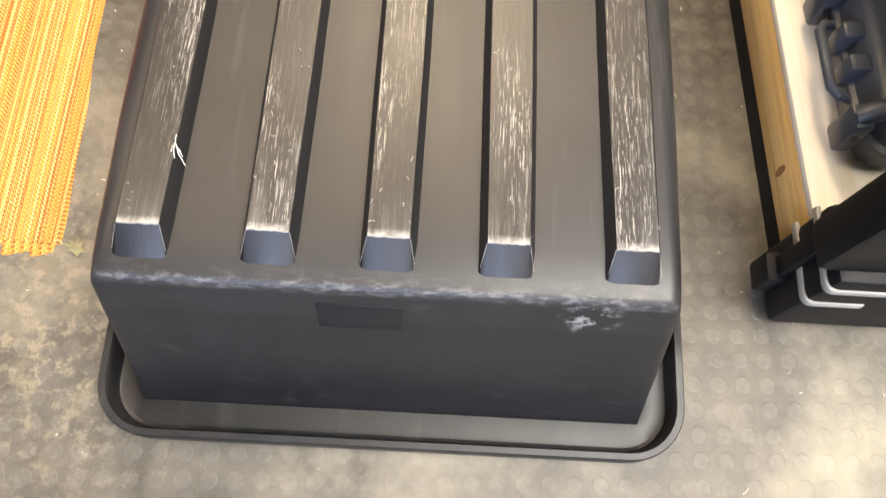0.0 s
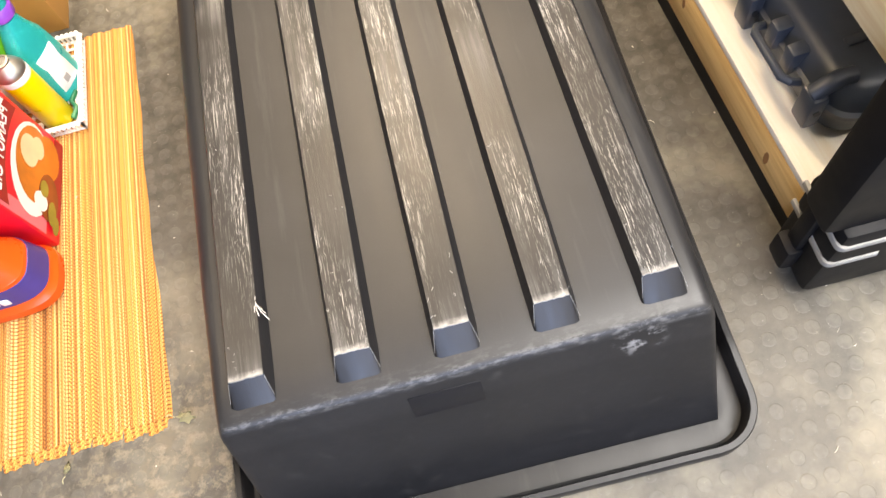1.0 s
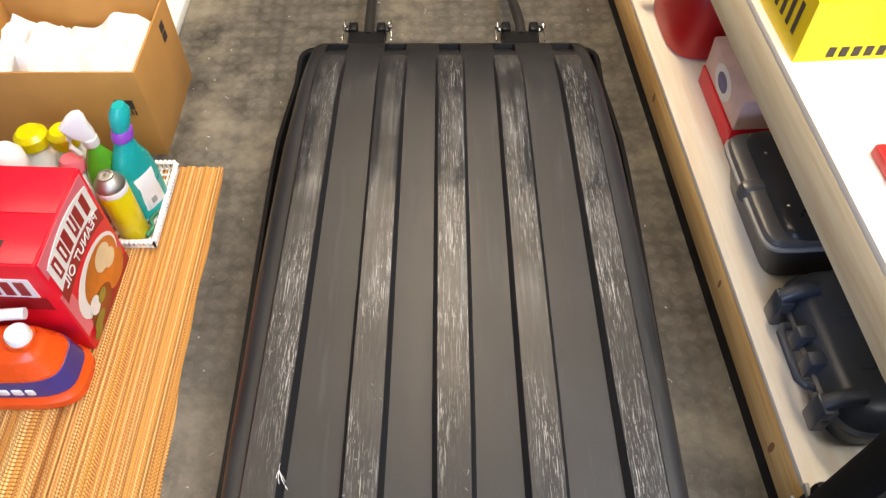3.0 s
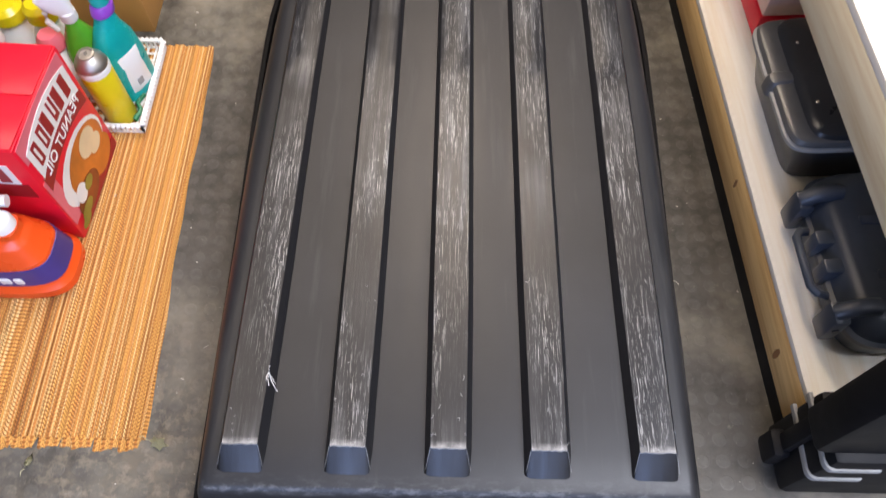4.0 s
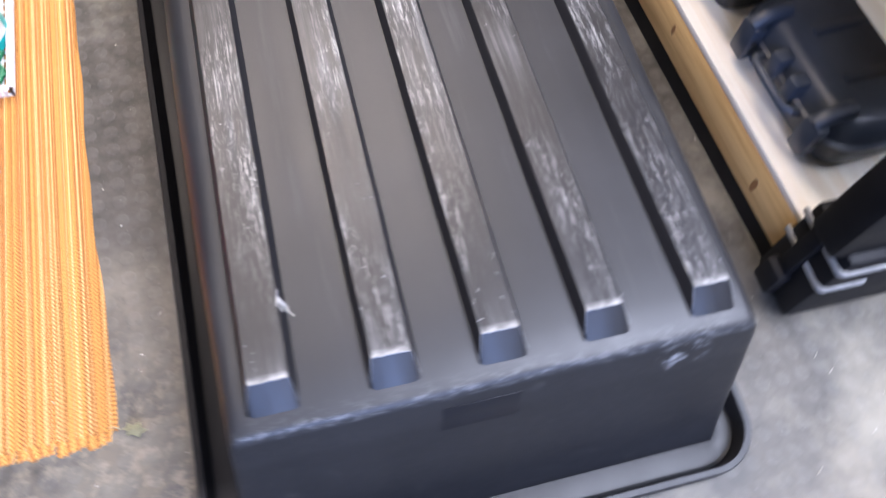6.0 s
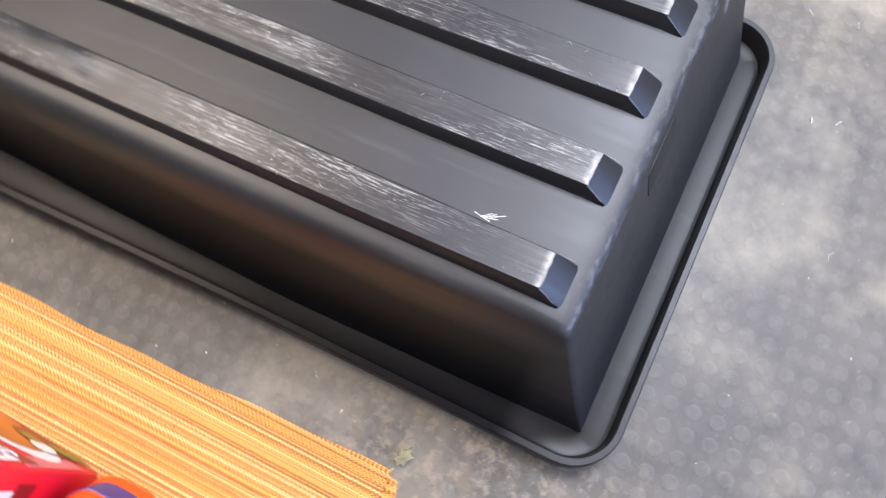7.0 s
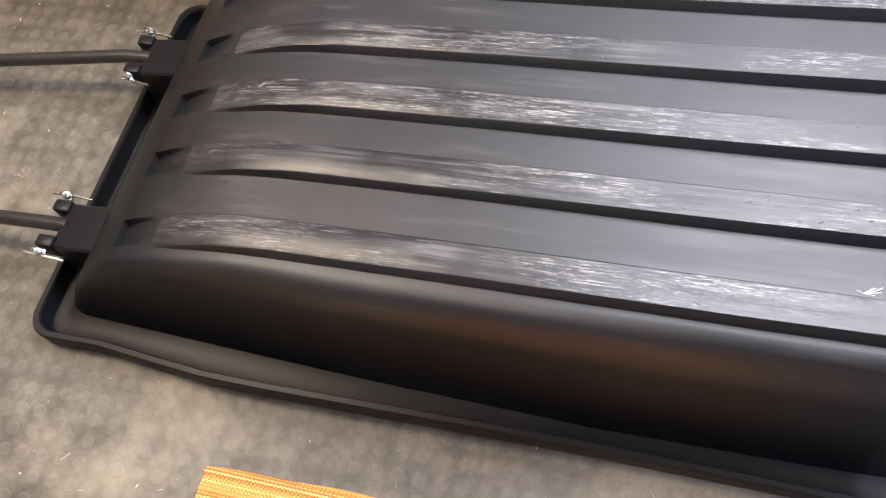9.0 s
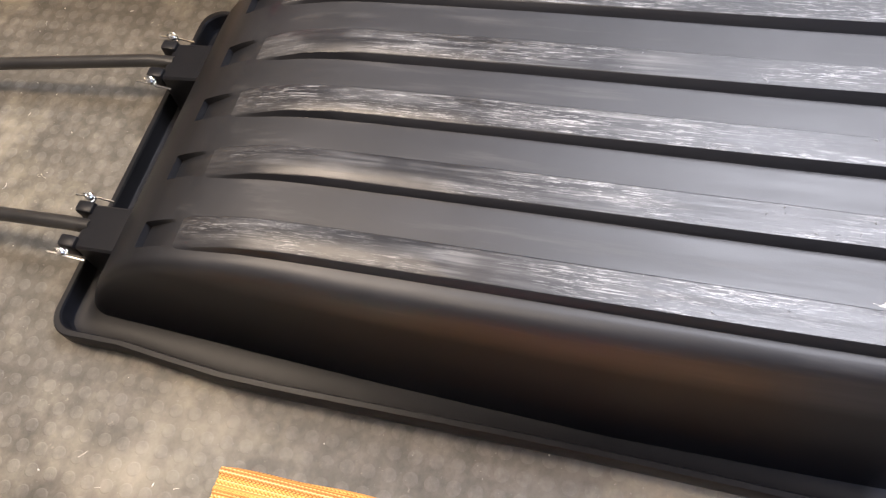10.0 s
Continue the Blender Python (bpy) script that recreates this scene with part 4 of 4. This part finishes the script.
def build_tool_case():
    ob = thing("tool_case", SHELF @ pose(0.015, 0.378, LOW), "black flip-top tool case with glossy lid edge", "case")
    lv = [(0.0, 0.112, 0.118, 0.008, 0), (0.006, 0.118, 0.124, 0.008, 0), (0.060, 0.130, 0.131, 0.004, 0), (0.105, 0.142, 0.136, 0, 0)]
    part("tub", oval_loft(lv, 48, 9.0, 0.155, 0.150), BLACK, ob)
    part("lid_edge", oval_loft([(0.104, 0.146, 0.140, 0, 0), (0.106, 0.149, 0.143, 0, 0), (0.112, 0.149, 0.143, 0, 0), (0.114, 0.146, 0.140, 0, 0)], 48, 9.0, 0.155, 0.150), GREY, ob, "grey shiny lid edge")
    part("lid_groove", oval_loft([(0.1135, 0.144, 0.138, 0, 0), (0.117, 0.144, 0.138, 0, 0)], 48, 9.0, 0.155, 0.150), BLACK, ob, "dark groove round the lid")
    part("lid_margin", oval_loft([(0.1165, 0.145, 0.139, 0, 0), (0.119, 0.146, 0.140, 0, 0), (0.126, 0.143, 0.137, 0, 0), (0.129, 0.138, 0.132, 0, 0), (0.1295, 0.125, 0.12, 0, 0)], 48, 9.0, 0.155, 0.150), MARGIN, ob, "grey satin lid margin")
    lid = part("lid", oval_loft([(0.128, 0.126, 0.134, 0.012, 0), (0.136, 0.122, 0.131, 0.012, 0), (0.143, 0.112, 0.120, 0.014, 0), (0.144, 0.09, 0.09, 0.02, 0)], 48, 9.0, 0.155, 0.150), DARK, ob, "black raised lid panel")
    ridge = tube([(0.05, 0.155, 0.136), (0.10, 0.182, 0.1445), (0.20, 0.232, 0.1445)], 0.0035, 8)
    part("ridge", ridge, DARK, lid)
    for x, y in ((0.062, 0.085), (0.098, 0.112), (0.062, 0.215), (0.098, 0.20)):
        part("rivet", lathe([(0.003, 0.1435), (0.0035, 0.1445), (0.002, 0.1458)], 10, x, y), STEEL, lid, "bright rivet")
    part("latch", oval_loft([(0.100, 0.009, 0.016, 0, 0), (0.118, 0.012, 0.017, 0.004, 0), (0.130, 0.020, 0.014, 0.014, 0), (0.134, 0.014, 0.010, 0.018, 0)], 24, 3.0, 0.010, 0.150), MARGIN, ob, "grey front latch")
    part("hinge_slot", box(0.19, 0.004, 0.108, 0.225, 0.014, 0.114, 0.001), INK, ob)
    return ob


build_tool_case()


def build_fuel_can():
    ob = thing("fuel_can", SHELF @ pose(0.03, 1.02, LOW), "dark red plastic fuel can with black spout", "fuel can")
    part("body", oval_loft([(0, 0.095, 0.125, 0, 0), (0.008, 0.105, 0.135, 0, 0), (0.15, 0.105, 0.135, 0, 0), (0.20, 0.085, 0.115, 0, 0), (0.235, 0.05, 0.08, 0, 0)], 40, 3.6, 0.115, 0.145), CAN, ob)
    part("spout", tube([(0.05, 0.235, 0.17), (0.0, 0.25, 0.13), (-0.01, 0.255, 0.06)], 0.016, 12), BLACK, ob, "black spout")
    part("grip", tube([(0.08, 0.05, 0.21), (0.09, 0.08, 0.265), (0.11, 0.2, 0.265), (0.12, 0.24, 0.20)], 0.013, 10), CAN, ob)
    return ob


build_fuel_can()


def build_red_pack():
    ob = thing("boxed_product", SHELF @ pose(0.085, 0.745, LOW), "red and pale boxed product with round picture", "package")
    part("pack_base", box(0, 0, 0, 0.13, 0.22, 0.05, 0.004), RED, ob)
    part("pack_top", box(0.003, 0.003, 0.05, 0.13, 0.217, 0.13, 0.004), PALEPRINT, ob, "pale printed cover")
    b2 = bmesh.new()
    bmesh.ops.create_circle(b2, cap_ends=True, segments=24, radius=1.0, matrix=Matrix.Translation((0.0022, 0.11, 0.09)) @ Matrix(((0, 0, -1, 0), (0.05, 0, 0, 0), (0, 0.034, 0, 0), (0, 0, 0, 1))))
    part("picture", b2, WHITE, ob)
    b3 = bmesh.new()
    bmesh.ops.create_circle(b3, cap_ends=True, segments=24, radius=1.0, matrix=Matrix.Translation((0.0012, 0.11, 0.09)) @ Matrix(((0, 0, -1, 0), (0.028, 0, 0, 0), (0, 0.020, 0, 0), (0, 0, 0, 1))))
    part("picture", b3, BLUE, ob)
    return ob


build_red_pack()


def build_yellow_bin():
    ob = thing("storage_bin", SHELF @ pose(0.014, 0.545, HIGH), "bright yellow slotted plastic storage bin on upper shelf", "bin")
    W, D, H = 0.20, 0.17, 0.11
    part("bin_bottom", box(0, 0, 0, W, D, 0.004), YELLOWBIN, ob)
    for dims in ((0, 0, 0.004, W, 0.004, H), (0, D - 0.004, 0.004, W, D, H), (0, 0.004, 0.004, 0.004, D - 0.004, H), (W - 0.004, 0.004, 0.004, W, D - 0.004, H)):
        part("bin_wall", box(*dims), YELLOWBIN, ob)
    for k in range(6):
        part("print_bar", box(0.05 + k * 0.02, -0.0012, 0.008, 0.062 + k * 0.02, 0.001, 0.026), INK, ob)
    for k in range(5):
        part("slot", box(-0.0012, 0.03 + k * 0.025, 0.03, 0.001, 0.04 + k * 0.025, 0.085), INK, ob)
    return ob


build_yellow_bin()
ob = part("paper_bag", crumpled(0.18, 0.44, 0.42, 0.70, 0.04, 0.08, 11), PAPER, angle=25)
ob.matrix_world = SHELF @ pose(0, 0, HIGH - 0.006)
tagged(ob, "crumpled white paper bag on the upper shelf", "paper bag")
ob = part("red_scraper", box(0, 0, 0, 0.05, 0.09, 0.02, 0.005), CAN)
ob.matrix_world = SHELF @ pose(0.055, 0.255, HIGH)
tagged(ob, "small red plastic tool lying on the upper shelf", "tool")


# ---- black storage case standing at the rack's end ----
def build_end_case():
    ob = thing("storage_case", pose(0.538, 0.072, 0.0), "tall black storage case with grey ribs, beside the rack", "storage case")
    L = 0.58
    part("base_shell", box(0, 0, 0.012, L, 0.108, 0.225, 0.012), JET, ob)
    part("upper_shell", box(-0.026, 0.016, 0.215, L - 0.006, 0.082, 0.62, 0.012), JET, ob)
    for z in (0.128, 0.186):
        arc = [(0.010 - 0.0125 * math.cos(a), 0.010 - 0.0125 * math.sin(a)) for a in [radians(15 * k) for k in range(7)]]
        path = [(-0.0025, 0.046)] + arc + [(0.075, -0.0025)]
        rows = [[(x, y, z), (x - 0.0012 * (y > 0.009), y - 0.0012 * (y <= 0.009), z + 0.002), (x - 0.0012 * (y > 0.009), y - 0.0012 * (y <= 0.009), z + 0.010), (x, y, z + 0.012), (x + 0.004, y + 0.004, z + 0.012), (x + 0.004, y + 0.004, z)] for x, y in path]
        bm, vs = grid(rows, close_u=True)
        bm.faces.new(list(reversed(vs[0])))
        bm.faces.new(vs[-1])
        part("rib", bm, RIBGREY, ob, "grey raised corner rib")
        part("rib", box(-0.0035, 0.080, z, 0.003, 0.112, z + 0.012, 0.0015), RIBGREY, ob, "grey raised corner rib")
    part("corner_latch", box(-0.012, 0.048, 0.060, 0.006, 0.078, 0.212, 0.005), JET, ob, "black corner latch")
    part("corner_lug", box(-0.026, 0.040, 0.030, 0.004, 0.086, 0.092, 0.009), JET, ob, "black rounded corner lug")
    for x in (0.02, L - 0.09):
        part("foot", box(x, 0.012, 0.0, x + 0.07, 0.096, 0.014, 0.004), BLACK, ob)
    return ob


build_end_case()


# ---- raised discs of the flooring and scattered grit ----
def floor_discs():
    bm_v, bm_f = [], []
    step, n = 0.036, 14
    ca, sa = math.cos(radians(2.0)), math.sin(radians(2.0))
    for i in range(-44, 34):
        for j in range(-26, 66):
            x, y = i * step * ca - j * step * sa, i * step * sa + j * step * ca
            if -0.33 < x < 0.33 and -0.08 < y < 1.36:
                continue
            b = len(bm_v)
            for r, z in ((0.0128, 0.0), (0.0106, 0.00042)):
                bm_v += [(x + r * math.cos(2 * math.pi * k / n), y + r * math.sin(2 * math.pi * k / n), z) for k in range(n)]
            for k in range(n):
                q = (k + 1) % n
                bm_f.append((b + k, b + q, b + n + q, b + n + k))
            bm_f.append(tuple(b + n + k for k in range(n)))
    me = bpy.data.meshes.new("floor_discs")
    me.from_pydata(bm_v, [], bm_f)
    me.materials.append(STUD)
    ob = new("floor_discs", me)
    ob.parent = floor
    ob["kind"] = "stuff"
    ob["label"] = "raised round studs of the rubber flooring"


floor_discs()


def floor_grit():
    bm = bmesh.new()
    rng = random.Random(21)
    for k in range(300):
        x, y = rng.uniform(-1.0, 1.0), rng.uniform(-0.7, 2.2)
        if -0.4 < x < 0.4 and -0.15 < y < 1.43:
            continue
        s = rng.uniform(0.0006, 0.0018)
        got = bmesh.ops.create_icosphere(bm, subdivisions=1, radius=s)["verts"]
        a, st = rng.uniform(0, 6.28), rng.choice((1, 1, 1.5, 4))
        for v in got:
            u, w = v.co.x * st, v.co.y
            v.co = Vector((x + u * math.cos(a) - w * math.sin(a), y + u * math.sin(a) + w * math.cos(a), 0.0012 + v.co.z * 0.7 + s * 0.4))
    for k in range(70):
        x, y = rng.uniform(-0.95, 0.9), rng.uniform(-0.6, 2.1)
        if -0.42 < x < 0.42 and -0.15 < y < 1.45:
            continue
        a, bend, l = rng.uniform(0, 6.28), rng.uniform(-2.2, 2.2), rng.uniform(0.006, 0.02)
        p, pts = Vector((x, y, 0.0014)), []
        for i in range(5):
            pts.append(p.copy())
            p = p + Vector((math.cos(a), math.sin(a), 0)) * (l / 4)
            a += bend / 4
        tube(pts, rng.uniform(0.0003, 0.0006), 5, bm)
    tagged(part("floor_grit", bm, GRIT, angle=60), "pale grit and straw bits scattered on the flooring", "debris", kind="stuff")


floor_grit()
